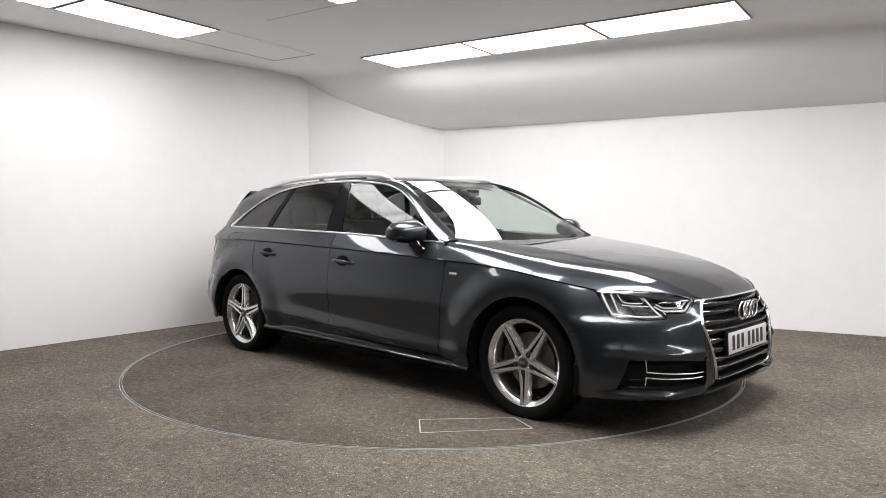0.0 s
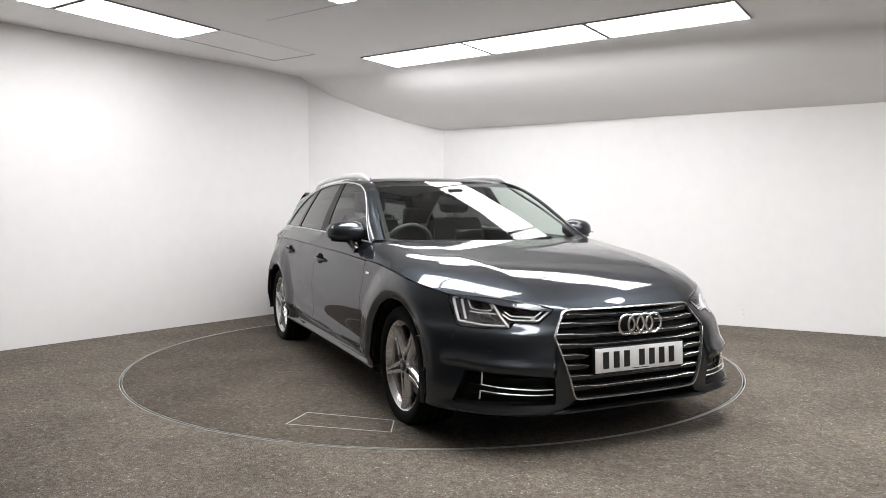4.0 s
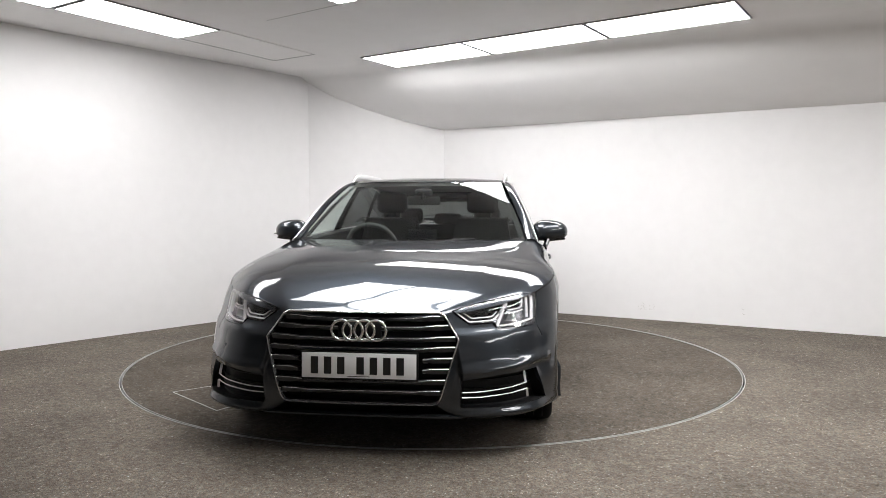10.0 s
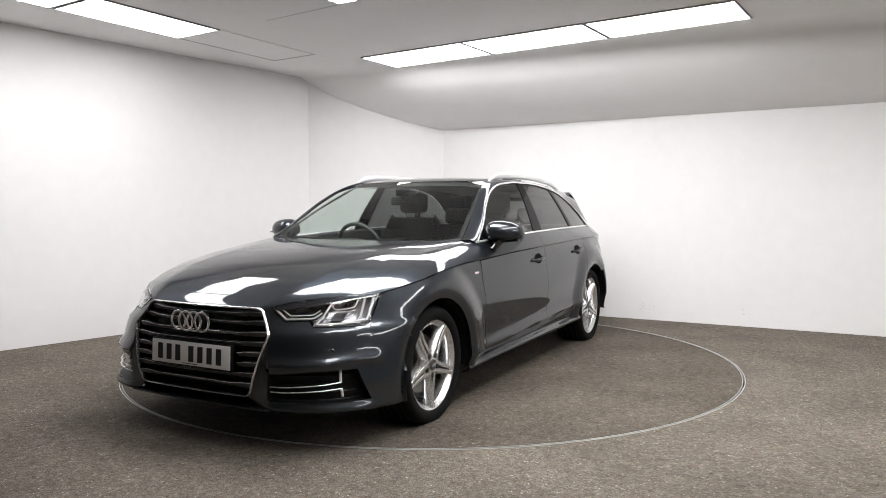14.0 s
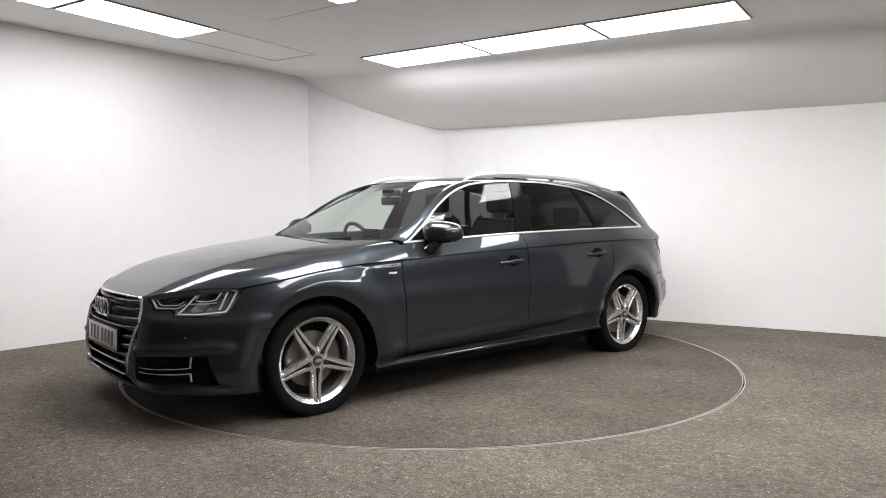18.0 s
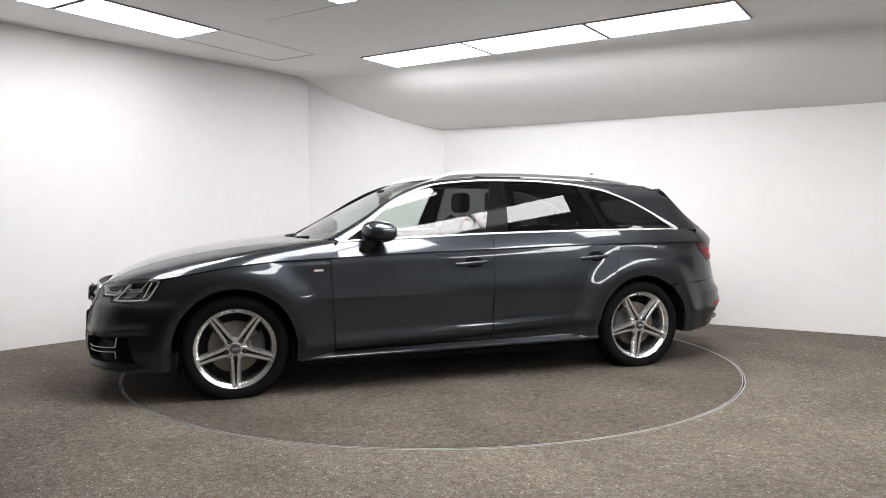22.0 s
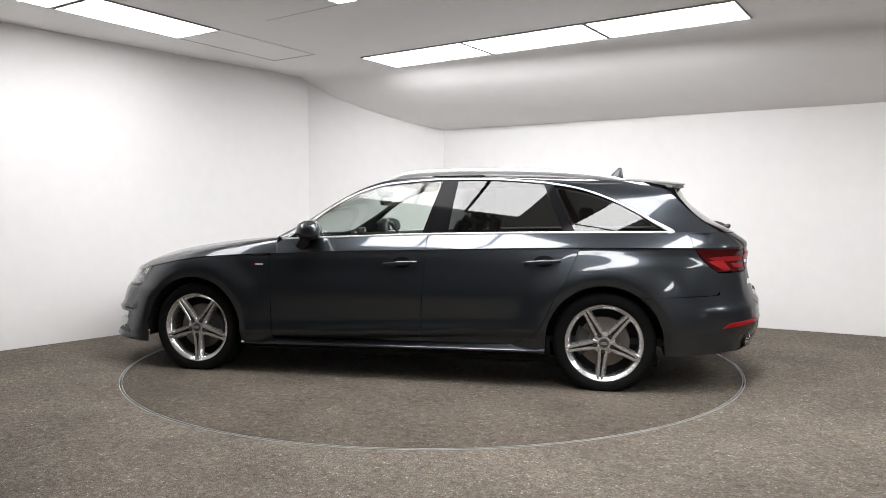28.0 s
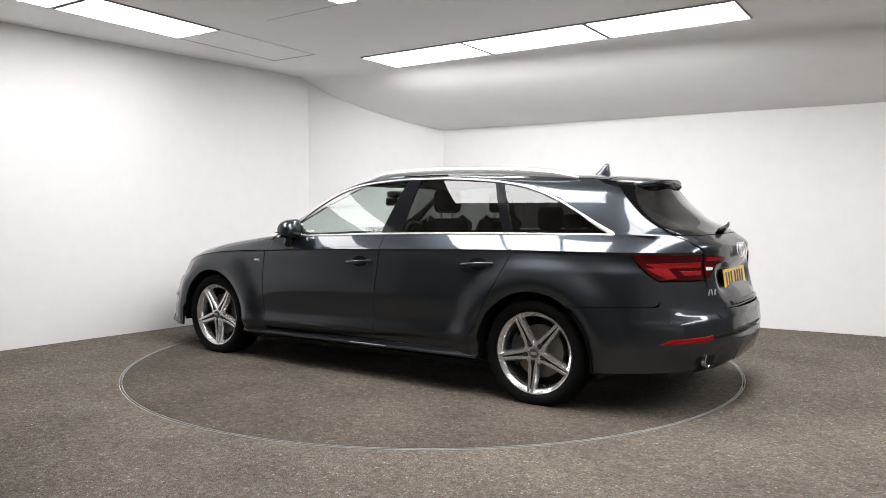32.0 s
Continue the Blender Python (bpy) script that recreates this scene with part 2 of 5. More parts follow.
def room():
    t = tagged
    t(wall_piece("wall_left", PL, P1, H + 0.1, H + 0.1, M_WALL, (-0.77, 0.637)), "smooth white painted studio wall", "wall", kind="structure")
    t(wall_piece("wall_middle", P1, P2, H, HR, M_WALL, (-0.2, 0.98), [h + 0.015 for h in COVE]), "smooth white painted wall under a curved ceiling", "wall", kind="structure")
    t(wall_piece("wall_right", P2, P3, HR + 0.02, HR + 0.02, M_WALL, (0.5025, 0.8646)), "smooth white painted wall with faint scuffs", "wall", kind="structure")
    # unseen walls: the dark ones are added to darken reflections in the car
    t(wall_piece("wall_side", P3, (5.87, -8.2), H, H, M_DARK_WALL, (1, 0)), "unseen dark side wall that darkens the car's reflections", "wall", kind="structure")
    t(wall_piece("wall_behind", (5.87, -8.2), (0.6, -8.2), H, H, M_WALL, (0, -1)), "white painted wall behind the camera", "wall", kind="structure")
    t(wall_piece("wall_unseen_back", (0.6, -8.2), (-5.9, -8.2), H, H, M_DARK_WALL, (0, -1)), "unseen dark wall that darkens the car's reflections", "wall", kind="structure")
    t(wall_piece("wall_unseen_left", (-5.9, -8.2), (-5.9, -2.55), H, H, M_DARK_WALL, (-1, 0)), "unseen dark wall that darkens the car's reflections", "wall", kind="structure")
    # floor with a round well for the turntable
    n = 128
    bm = bmesh.new()
    outer = [(-6.1, -8.4), (6.1, -8.4), (6.1, 3.6), (-6.1, 3.6)]
    R = 2.236
    ring, edge = [], []
    for i in range(n):
        a = 2 * math.pi * (i + 0.5) / n
        c, s = math.cos(a), math.sin(a)
        k = min((6.1 if c > 0 else -6.1) / c if abs(c) > 1e-6 else 99, (3.6 if s > 0 else -8.4) / s if abs(s) > 1e-6 else 99)
        ring.append((bm.verts.new((R * c, R * s, 0)), bm.verts.new((R * c, R * s, -0.06))))
        edge.append(bm.verts.new((k * c, k * s, 0)))
    for i in range(n):
        j = (i + 1) % n
        bm.faces.new((ring[i][0], edge[i], edge[j], ring[j][0]))
        bm.faces.new((ring[i][1], ring[i][0], ring[j][0], ring[j][1]))
    corners = [bm.verts.new((*c, 0)) for c in outer]
    for c in corners:
        near = sorted(edge, key=lambda v: (v.co - c.co).length)
        e = near[0]
        i = edge.index(e)
        for j in ((i + 1) % n, (i - 1) % n):
            o = edge[j]
            if abs(o.co.x - e.co.x) > 1e-4 and abs(o.co.y - e.co.y) > 1e-4:
                bm.faces.new((c, e, o))
    fl = part("floor", bm, M_CARPET, None, smooth=False)
    tagged(fl, "brown-grey flecked loop-pile carpet floor", "floor", kind="structure")
    t(mesh_object("floor_pit", *prism([(-2.4, -2.4), (2.4, -2.4), (2.4, 2.4), (-2.4, 2.4)], -0.12, -0.07), M_BLACK, smooth=False), "dark base under the turntable gap", "floor", kind="structure")
    # ceiling: flat sheet up to the crease, then the curved slope down to the back wall
    v, f = [], []
    steps = 14
    curve = [H] + COVE
    for i in range(steps + 1):
        p = Vector((-1.50, 2.66)).lerp(Vector((6.1, -1.13)), i / steps) - Vector((0.446, 0.895)) * 0.40
        v.append((p.x, p.y, H))
    for k in range(len(curve)):
        s = max(0, k - 1) / (len(curve) - 2)
        for i in range(steps + 1):
            g = i / steps
            lo = Vector(P1).lerp(Vector(P2), s) if k else Vector((-1.50, 2.66))
            hi = Vector((6.1, -1.13)).lerp(Vector((6.1, -0.36)), max(s, 0.06) if k else 0)
            p = lo.lerp(hi, g)
            if k:
                p += Vector((-0.2, 0.98)) * 0.02 * (1 - g)
            v.append((p.x, p.y, curve[k]))
    m = steps + 1
    for k in range(len(curve)):
        for i in range(steps):
            f.append((k * m + i, k * m + i + 1, (k + 1) * m + i + 1, (k + 1) * m + i))
    top = len(v)
    v += [(-1.50, 2.66, H), (-1.6784, 2.302, H), (5.9216, -1.488, H), (6.1, -1.13, H), (6.1, -8.4, H), (-6.1, -8.4, H), (-6.1, -2.77, H), (-1.62, 2.66, H)]
    f.append(tuple(range(top, len(v))))
    # upper side of the slab
    lid = len(v)
    v += [(6.1, 3.6, H + 0.1), (6.1, -8.4, H + 0.1), (-6.1, -8.4, H + 0.1), (-6.1, 3.6, H + 0.1)]
    f.append((lid, lid + 1, lid + 2, lid + 3))
    c = mesh_object("ceiling", v, f, M_CEIL, smooth=True, sharp=50)
    tagged(c, "pale grey painted ceiling sloping down to the back wall", "ceiling", kind="structure")


def light_panel(x, y, turn, length=1.152, width=0.58, glass=None):
    """A flush ceiling panel: thin metal frame and lit diffuser. x, y: its centre; turn: degrees of its long side."""
    base = new("ceiling_light")
    bm = bmesh.new()
    L, W, e, d = length / 2, width / 2, 0.012, 0.012
    ring = [[bm.verts.new((sx * (L - i), sy * (W - i), z)) for sx, sy in ((-1, -1), (1, -1), (1, 1), (-1, 1))] for i, z in ((0, 0), (0, -d), (e, -d), (e, -0.003))]
    for a, b in zip(ring, ring[1:]):
        for k in range(4):
            bm.faces.new((a[k], a[(k + 1) % 4], b[(k + 1) % 4], b[k]))
    part("frame", bm, M_FRAME, base, smooth=False)
    v, f = prism([(-L + e, -W + e), (L - e, -W + e), (L - e, W - e), (-L + e, W - e)], -0.009, -0.004)
    mesh_object("diffuser", v, f, glass or M_GLOW, base, smooth=False)
    base.matrix_basis = pose(x, y, H, 0, 0, turn)
    return tagged(base, "lit white rectangular ceiling light panel", "ceiling light", "ceiling light panels")


M_FRAME = simple("panel_frame_grey", (0.30, 0.30, 0.30), 0.6, grain=0.02, scale=30)


def lights():
    # right row along the sloping ceiling
    a = -34.7
    d, w = Vector((math.cos(radians(a)), math.sin(radians(a)))), Vector((-math.sin(radians(a)), math.cos(radians(a))))
    c0 = Vector((-0.72, 1.59)) + w * 0.293 + d * 0.58
    for k in range(3):
        p = c0 + d * 1.160 * k
        light_panel(p.x, p.y, a, 1.148, glass=M_GLOW_BACK)
    # three panels side by side over the near part of the turntable
    c1 = Vector((-0.68, -0.25)) - w * 0.584 + d * 0.293
    for k in range(3):
        p = c1 + d * 0.592 * k
        light_panel(p.x, p.y, a + 90)
    # row from the end of the sloping ceiling back towards the camera's side
    r = 50.0
    d1 = Vector((math.cos(radians(r)), math.sin(radians(r))))
    for k in range(3):
        p = Vector((2.33, -0.96)) - d1 * (0.584 + 1.168 * k)
        light_panel(p.x, p.y, r)
    # added fill row along the side wall, out of view, brightens the right floor
    for k in range(4):
        light_panel(4.15, -1.75 - 1.168 * k, 90)
    # left row along the long white wall
    b = 56.5
    d2, w2 = Vector((math.cos(radians(b)), math.sin(radians(b)))), Vector((-math.sin(radians(b)), math.cos(radians(b))))
    e0 = Vector((-1.985, 0.66)) - d2 * 0.55
    for k in range(2):
        p = e0 - d2 * 1.12 * k
        light_panel(p.x, p.y, b, 1.10, 0.53, M_GLOW_LEFT)
    h = e0 + d2 * 1.12
    hatch = new("ceiling_hatch")
    bm = box_bm(1.10, 0.52, 0.006, (0, 0, -0.003), 0.001, 1)
    part("panel", bm, M_CEIL, hatch)
    part("gap", box_bm(1.10, 0.008, 0.003, (0, 0.264, -0.0055)), M_BLACK, hatch, "dark open joint", smooth=False)
    part("gap", box_bm(0.008, 0.536, 0.003, (0.554, 0, -0.0055)), M_BLACK, hatch, "dark open joint", smooth=False)
    hatch.matrix_basis = pose(h.x, h.y, H, 0, 0, b)
    tagged(hatch, "plain painted ceiling hatch with dark joints", "ceiling hatch")


def small_marks():
    # fine joints in the ceiling
    for a, b in (((-1.31, 0.23), (-0.55, -0.32)), ((1.75, 1.22), (2.95, 0.58))):
        a, b = Vector(a), Vector(b)
        m, d = (a + b) / 2, b - a
        ob = part("ceiling_joint", box_bm(d.length, 0.004, 0.002, (0, 0, 0)), M_JOINT, None, smooth=False)
        ob.matrix_basis = pose(m.x, m.y, H - 0.001, 0, 0, math.degrees(math.atan2(d.y, d.x)))
        tagged(ob, "fine joint line in the painted ceiling", "ceiling joint", kind="structure")
    # scuffs low on the right wall
    rng = random.Random(4)
    bm = bmesh.new()
    for k in range(26):
        g = 2.35 + rng.choice((0.0, 0.05, 0.11, 1.0, 1.05)) + rng.uniform(-0.03, 0.03)
        p = Vector(P2) + Vector((0.8646, -0.5025)) * g
        z = 0.10 + rng.random() * 0.07
        q = bmesh.ops.create_cube(bm, size=1.0)["verts"]
        bmesh.ops.transform(bm, matrix=Matrix.Translation((p.x - 0.0006, p.y - 0.001, z)) @ Matrix.Rotation(radians(-30.2), 4, "Z") @ Matrix.Rotation(rng.uniform(-0.9, 0.9), 4, "Y") @ Matrix.Diagonal((rng.uniform(0.006, 0.022), 0.001, rng.uniform(0.002, 0.004), 1)), verts=q)
    tagged(part("wall_scuffs", bm, M_SCUFF, None, smooth=False), "faint grey scuffs low on the white wall", "scuff mark", kind="stuff")
    # crumbs and lint on the carpet
    bm = bmesh.new()
    for k in range(60):
        x, y = rng.uniform(-3.4, 4.2), rng.uniform(-3.6, 1.4)
        if x * x + y * y < 2.3 ** 2 or x > 3.2 - 0.6 * y or y < -2.3:
            continue
        q = bmesh.ops.create_icosphere(bm, subdivisions=1, radius=1.0)["verts"]
        s = rng.uniform(0.002, 0.005)
        bmesh.ops.transform(bm, matrix=Matrix.Translation((x, y, 0.002)) @ Matrix.Rotation(rng.uniform(0, 3), 4, "Z") @ Matrix.Diagonal((s * rng.uniform(1, 2.4), s, 0.002, 1)), verts=q)
    tagged(part("carpet_lint", bm, M_LINT, None), "dark crumbs and lint scattered on the carpet", "lint", kind="stuff")


M_JOINT = simple("joint_grey", (0.45, 0.44, 0.43), 0.8)
M_SCUFF = simple("scuff_grey", (0.55, 0.53, 0.51), 0.8)
M_LINT = simple("dark_lint", (0.03, 0.028, 0.026), 0.9)

room()
lights()
small_marks()


# ---- the turntable ----
def theta(t):
    """The turn of the table in degrees at t seconds."""
    return -44.12 - 5.3416 * t


def turntable():
    base = new("turntable")
    R = 2.222
    bm = lathe_bm([(0.0, 0.0), (0.6, 0.0), (1.2, 0.0), (1.8, 0.0), (R - 0.012, 0.0), (R - 0.006, -0.002), (R - 0.006, -0.055), (0.0, -0.055)], 160, "Z")
    part("deck", bm, M_TABLE, base, sharp=30)
    bm = lathe_bm([(R - 0.006, -0.05), (R - 0.006, 0.0015), (R - 0.002, 0.0015), (R - 0.002, -0.05)], 200, "Z")
    part("rim_strip", bm, M_STEEL, base, "thin bright metal edging strip", sharp=30)
    # trim strips round the access panel
    c = [(1.32, -1.46), (1.15, -1.30), (1.50, -0.92), (1.69, -1.01)]
    for a, b in zip(c, c[1:] + c[:1]):
        a, b = Vector((*a, 0)), Vector((*b, 0))
        d = b - a
        bm = box_bm(d.length, 0.006, 0.001, (0, 0, 0.0005))
        bmesh.ops.transform(bm, matrix=Matrix.Translation((a + b) / 2) @ Matrix.Rotation(math.atan2(d.y, d.x), 4, "Z"), verts=bm.verts)
        part("trim_strip", bm, M_STEEL, base, "thin metal strip of the access panel", smooth=False)
    tagged(base, "round carpeted car turntable with metal edging", "turntable")
    return base


table = turntable()
rb = lathe_bm([(2.2315, -0.05), (2.2315, 0.001), (2.236, 0.001), (2.236, -0.05)], 200, "Z")
tagged(part("floor_edging", rb, M_STEEL, None, sharp=30), "thin metal edging round the turntable well", "trim", kind="structure")


# ---- the car's surfaces ----
# x forward, y to its left, z up; the origin lies on the ground midway between the axles
def pchip(xs, ys):
    """A smooth curve through points without overshoot."""
    n = len(xs)
    h = [xs[i + 1] - xs[i] for i in range(n - 1)]
    s = [(ys[i + 1] - ys[i]) / h[i] for i in range(n - 1)]
    m = [0.0] * n
    m[0], m[-1] = s[0], s[-1]
    for i in range(1, n - 1):
        if s[i - 1] * s[i] > 0:
            w1, w2 = 2 * h[i] + h[i - 1], h[i] + 2 * h[i - 1]
            m[i] = (w1 + w2) / (w1 / s[i - 1] + w2 / s[i])

    def at(x):
        if x <= xs[0]:
            return ys[0]
        if x >= xs[-1]:
            return ys[-1]
        i = 0
        while x > xs[i + 1]:
            i += 1
        t = (x - xs[i]) / h[i]
        t2, t3 = t * t, t * t * t
        return (2 * t3 - 3 * t2 + 1) * ys[i] + (t3 - 2 * t2 + t) * h[i] * m[i] + (3 * t2 - 2 * t3) * ys[i + 1] + (t3 - t2) * h[i] * m[i + 1]
    return at


def curve(*pts):
    return pchip([p[0] for p in pts], [p[1] for p in pts])


STX = (-2.4, -1.9, -1.41, -1.0, -0.3, 0.4, 0.9, 1.41, 1.8, 2.3)


def station(*ys):
    return pchip(STX, ys)


SHOULDER_Z = curve((-2.4, 0.893), (-1.88, 0.896), (-1.26, 0.894), (-0.84, 0.887), (-0.27, 0.872), (0.33, 0.856), (0.835, 0.833), (1.04, 0.825), (1.38, 0.80), (1.60, 0.765), (1.82, 0.722), (2.0, 0.690), (2.16, 0.657), (2.24, 0.640))
BELT_Z = curve((-2.4, 0.99), (-1.75, 0.988), (-1.23, 0.985), (-0.30, 0.970), (0.32, 0.948), (0.75, 0.930), (1.2, 0.90), (2.3, 0.72))
LEDGE_Z = curve((-1.3, 0.385), (-1.0, 0.375), (0.8, 0.305), (1.1, 0.30))
# control lines of the side below the shoulder: height and half breadth along the car
SIDE = [(lambda x: 0.18, station(0.84, 0.86, 0.895, 0.86, 0.855, 0.855, 0.86, 0.895, 0.88, 0.85)),
        (lambda x: LEDGE_Z(x) - 0.06, station(0.85, 0.868, 0.890, 0.872, 0.866, 0.866, 0.872, 0.890, 0.882, 0.86)),
        (lambda x: LEDGE_Z(x), station(0.86, 0.878, 0.896, 0.900, 0.907, 0.907, 0.902, 0.896, 0.888, 0.87)),
        (lambda x: LEDGE_Z(x) + 0.065, station(0.863, 0.880, 0.896, 0.895, 0.893, 0.893, 0.895, 0.896, 0.890, 0.873)),
        (lambda x: min(0.58, SHOULDER_Z(x) - 0.235), station(0.865, 0.881, 0.895, 0.900, 0.904, 0.904, 0.902, 0.896, 0.890, 0.875)),
        (lambda x: SHOULDER_Z(x) - 0.125, station(0.842, 0.856, 0.874, 0.877, 0.882, 0.884, 0.884, 0.880, 0.872, 0.86))]
SHOULDER_Y = station(0.80, 0.820, 0.845, 0.856, 0.869, 0.873, 0.872, 0.868, 0.858, 0.850)
BELT_Y = station(0.66, 0.705, 0.748, 0.772, 0.798, 0.803, 0.800, 0.79, 0.78, 0.77)
NOSE_X = curve((0.15, 2.20), (0.20, 2.245), (0.28, 2.275), (0.38, 2.287), (0.5, 2.28), (0.60, 2.258), (0.65, 2.235), (0.72, 2.20), (0.95, 2.1))
TAIL_X = curve((0.15, -2.30), (0.22, -2.36), (0.32, -2.405), (0.45, -2.425), (0.52, -2.416), (0.60, -2.394), (0.75, -2.358), (0.90, -2.328), (0.985, -2.245), (1.10, -2.080), (1.20, -1.965), (1.31, -1.900), (1.5, -1.75))
NOSE0, TAIL0 = 1.40, -1.50
# how square the plan of nose and tail is, by height
NOSE_N = curve((0.20, 4.0), (0.30, 3.6), (0.40, 3.15), (0.50, 2.90), (0.555, 2.76), (0.60, 2.46), (0.64, 2.4), (0.95, 2.4))
TAIL_N = curve((0.20, 3.2), (0.45, 3.0), (0.62, 2.7), (0.80, 2.8), (0.90, 3.4), (0.985, 4.2), (1.10, 5.0), (1.20, 6.0), (1.30, 5.0))


def flare(x, z):
    """The swage over each wheel opening: it swells out to a crease and tucks in again to the lip."""
    d = min(math.hypot(x - 1.41, z - 0.30), math.hypot(x + 1.41, z - 0.30))
    if d > 0.60:
        return 0.0
    if d >= 0.416:
        return 0.030 * (0.5 + 0.5 * math.cos(math.pi * (d - 0.416) / 0.184))
    return 0.030 - 0.013 * min(1.0, (0.416 - d) / 0.05) ** 1.4


def end_taper(x, z):
    if x > NOSE0:
        t = min(1.0, (x - NOSE0) / (NOSE_X(z) - NOSE0))
        return (1 - t ** NOSE_N(z)) ** (1 / NOSE_N(z))
    if x < TAIL0:
        t = min(1.0, (TAIL0 - x) / (TAIL0 - TAIL_X(z)))
        return (1 - t ** TAIL_N(z)) ** (1 / TAIL_N(z))
    return 1.0


def half_width(x, z):
    """Half the body's breadth before the ends round off."""
    zs, zb = SHOULDER_Z(x), BELT_Z(x)
    if z <= zs:
        zz, yy = [], []
        for h, g in SIDE:
            zz.append(h(x))
            yy.append(g(x))
        # the panel is drawn in just under the shoulder line
        zz += [zs - 0.040, zs - 0.010, zs]
        yy += [SHOULDER_Y(x) + 0.001, SHOULDER_Y(x) - 0.007, SHOULDER_Y(x)]
        y = pchip(zz, yy)(z)
        w = min(1.0, max(0.0, (x - 0.86) / 0.40))
        if w > 0 and z > 0.46:
            # the front wing is one even bow from its widest line up to the bonnet
            g = (z - 0.46) / max(zs - 0.46, 1e-4)
            y0 = pchip(zz, yy)(0.46)
            y += ((y0 + (SHOULDER_Y(x) - y0) * g ** 3.2) - y) * w * w * (3 - 2 * w)
        return y
    if z <= zb:
        t = (z - zs) / max(zb - zs, 1e-4)
        return SHOULDER_Y(x) + (BELT_Y(x) - SHOULDER_Y(x)) * (0.88 * t + 0.12 * t * t)
    h = z - zb
    return BELT_Y(x) - 0.375 * h - 0.34 * h * h


def skin(x, z, off=0.0):
    """The point of the car's left side at x, z, moved out by off."""
    return Vector((x, half_width(x, z) * end_taper(x, z) + flare(x, z) + off, z))


def nose(y, z, off=0.0):
    """The point of the front at y, z."""
    x = 1.9
    for _ in range(3):
        w = half_width(min(x, 2.0), z)
        t = min(abs(y) / w, 0.9999)
        x = NOSE0 + (NOSE_X(z) - NOSE0) * (1 - t ** NOSE_N(z)) ** (1 / NOSE_N(z))
    return Vector((x + off, y, z))


def tail(y, z, off=0.0):
    """The point of the rear at y, z."""
    x = -1.9
    for _ in range(3):
        w = half_width(max(x, -2.1), z)
        t = min(abs(y) / w, 0.9999)
        x = TAIL0 + (TAIL_X(z) - TAIL0) * (1 - t ** TAIL_N(z)) ** (1 / TAIL_N(z))
    return Vector((x - off, y, z))


BONNET_MID = curve((0.6, 0.958), (0.9, 0.948), (1.021, 0.938), (1.222, 0.919), (1.42, 0.896), (1.615, 0.866), (1.806, 0.827), (1.995, 0.766), (2.108, 0.712), (2.19, 0.663), (2.24, 0.640))


BONNET_CREASE = curve((0.7, 0.60), (1.0, 0.555), (1.35, 0.53), (1.66, 0.508), (1.92, 0.476), (2.16, 0.380), (2.24, 0.33))


def bonnet_edge_y(x):
    return skin(min(x, 2.239), SHOULDER_Z(x)).y


def bonnet_z(x, y):
    ye, ze, zc = bonnet_edge_y(x), SHOULDER_Z(x), BONNET_MID(x)
    yc = min(BONNET_CREASE(x), 0.9 * ye)
    y = min(abs(y), ye)
    rear = min(1.0, max(0.0, (1.5 - x) / 0.7))
    drop = (0.09 - 0.03 * rear) * max(0, zc - ze)
    if y <= yc:
        return zc - drop * (y / max(yc, 1e-4)) ** 2
    u = min(1.0, (y - yc) / max(ye - yc, 1e-4))
    f = 1 - 0.55 * u - 0.45 * u ** 5
    g = (1 - u ** 4.95) ** 0.62
    return ze + max(0, zc - drop - ze) * (f + (g - f) * rear)


ROOF_MID = curve((-2.05, 1.297), (-1.8, 1.333), (-1.4, 1.363), (-1.0, 1.380), (-0.6, 1.388), (-0.3, 1.385), (0.0, 1.362), (0.16, 1.334))


def GLASS_MID(x):
    """The windscreen's middle line: an even, slight bow."""
    u = 0.92 - x
    return 0.912 + 0.68 * u - 0.163 * u * u


WINDOW_TOP = curve((-1.83, 0.990), (-1.75, 1.030), (-1.60, 1.118), (-1.42, 1.207), (-1.20, 1.279), (-0.93, 1.318), (-0.58, 1.337), (-0.33, 1.337), (-0.09, 1.323), (0.066, 1.305), (0.221, 1.263), (0.431, 1.152), (0.60, 1.026), (0.745, 0.932))


def roof_z(x, y):
    return ROOF_MID(x) - 0.050 * (abs(y) / 0.60) ** 2.6


# ---- panels on those surfaces ----
def resample(pts, n):
    """n points at even steps along a line of points."""
    P = [Vector(p) for p in pts]
    acc = [0.0]
    for a, b in zip(P, P[1:]):
        acc.append(acc[-1] + (b - a).length)
    out, j = [], 0
    for i in range(n):
        s = acc[-1] * i / (n - 1)
        while j < len(P) - 2 and acc[j + 1] < s:
            j += 1
        d = acc[j + 1] - acc[j]
        out.append(P[j].lerp(P[j + 1], (s - acc[j]) / d if d else 0))
    return out


def smooth_line(pts, n=40):
    """A rounded line through points (Catmull-Rom), n points."""
    P = [Vector(p) for p in pts]
    P = [2 * P[0] - P[1]] + P + [2 * P[-1] - P[-2]]
    out = []
    per = max(4, n // (len(P) - 3) + 1)
    for i in range(1, len(P) - 2):
        for k in range(per):
            t = k / per
            a, b, c, d = P[i - 1:i + 3]
            out.append(0.5 * (2 * b + (c - a) * t + (2 * a - 5 * b + 4 * c - d) * t * t + (3 * b - a - 3 * c + d) * t ** 3))
    out.append(P[-2])
    return resample(out, n)


def grid_faces(rows, cols, closed=False):
    f = []
    for i in range(rows - 1):
        for j in range(cols - 1 + (1 if closed else 0)):
            k = (j + 1) % cols
            f.append((i * cols + j, i * cols + k, (i + 1) * cols + k, (i + 1) * cols + j))
    return f


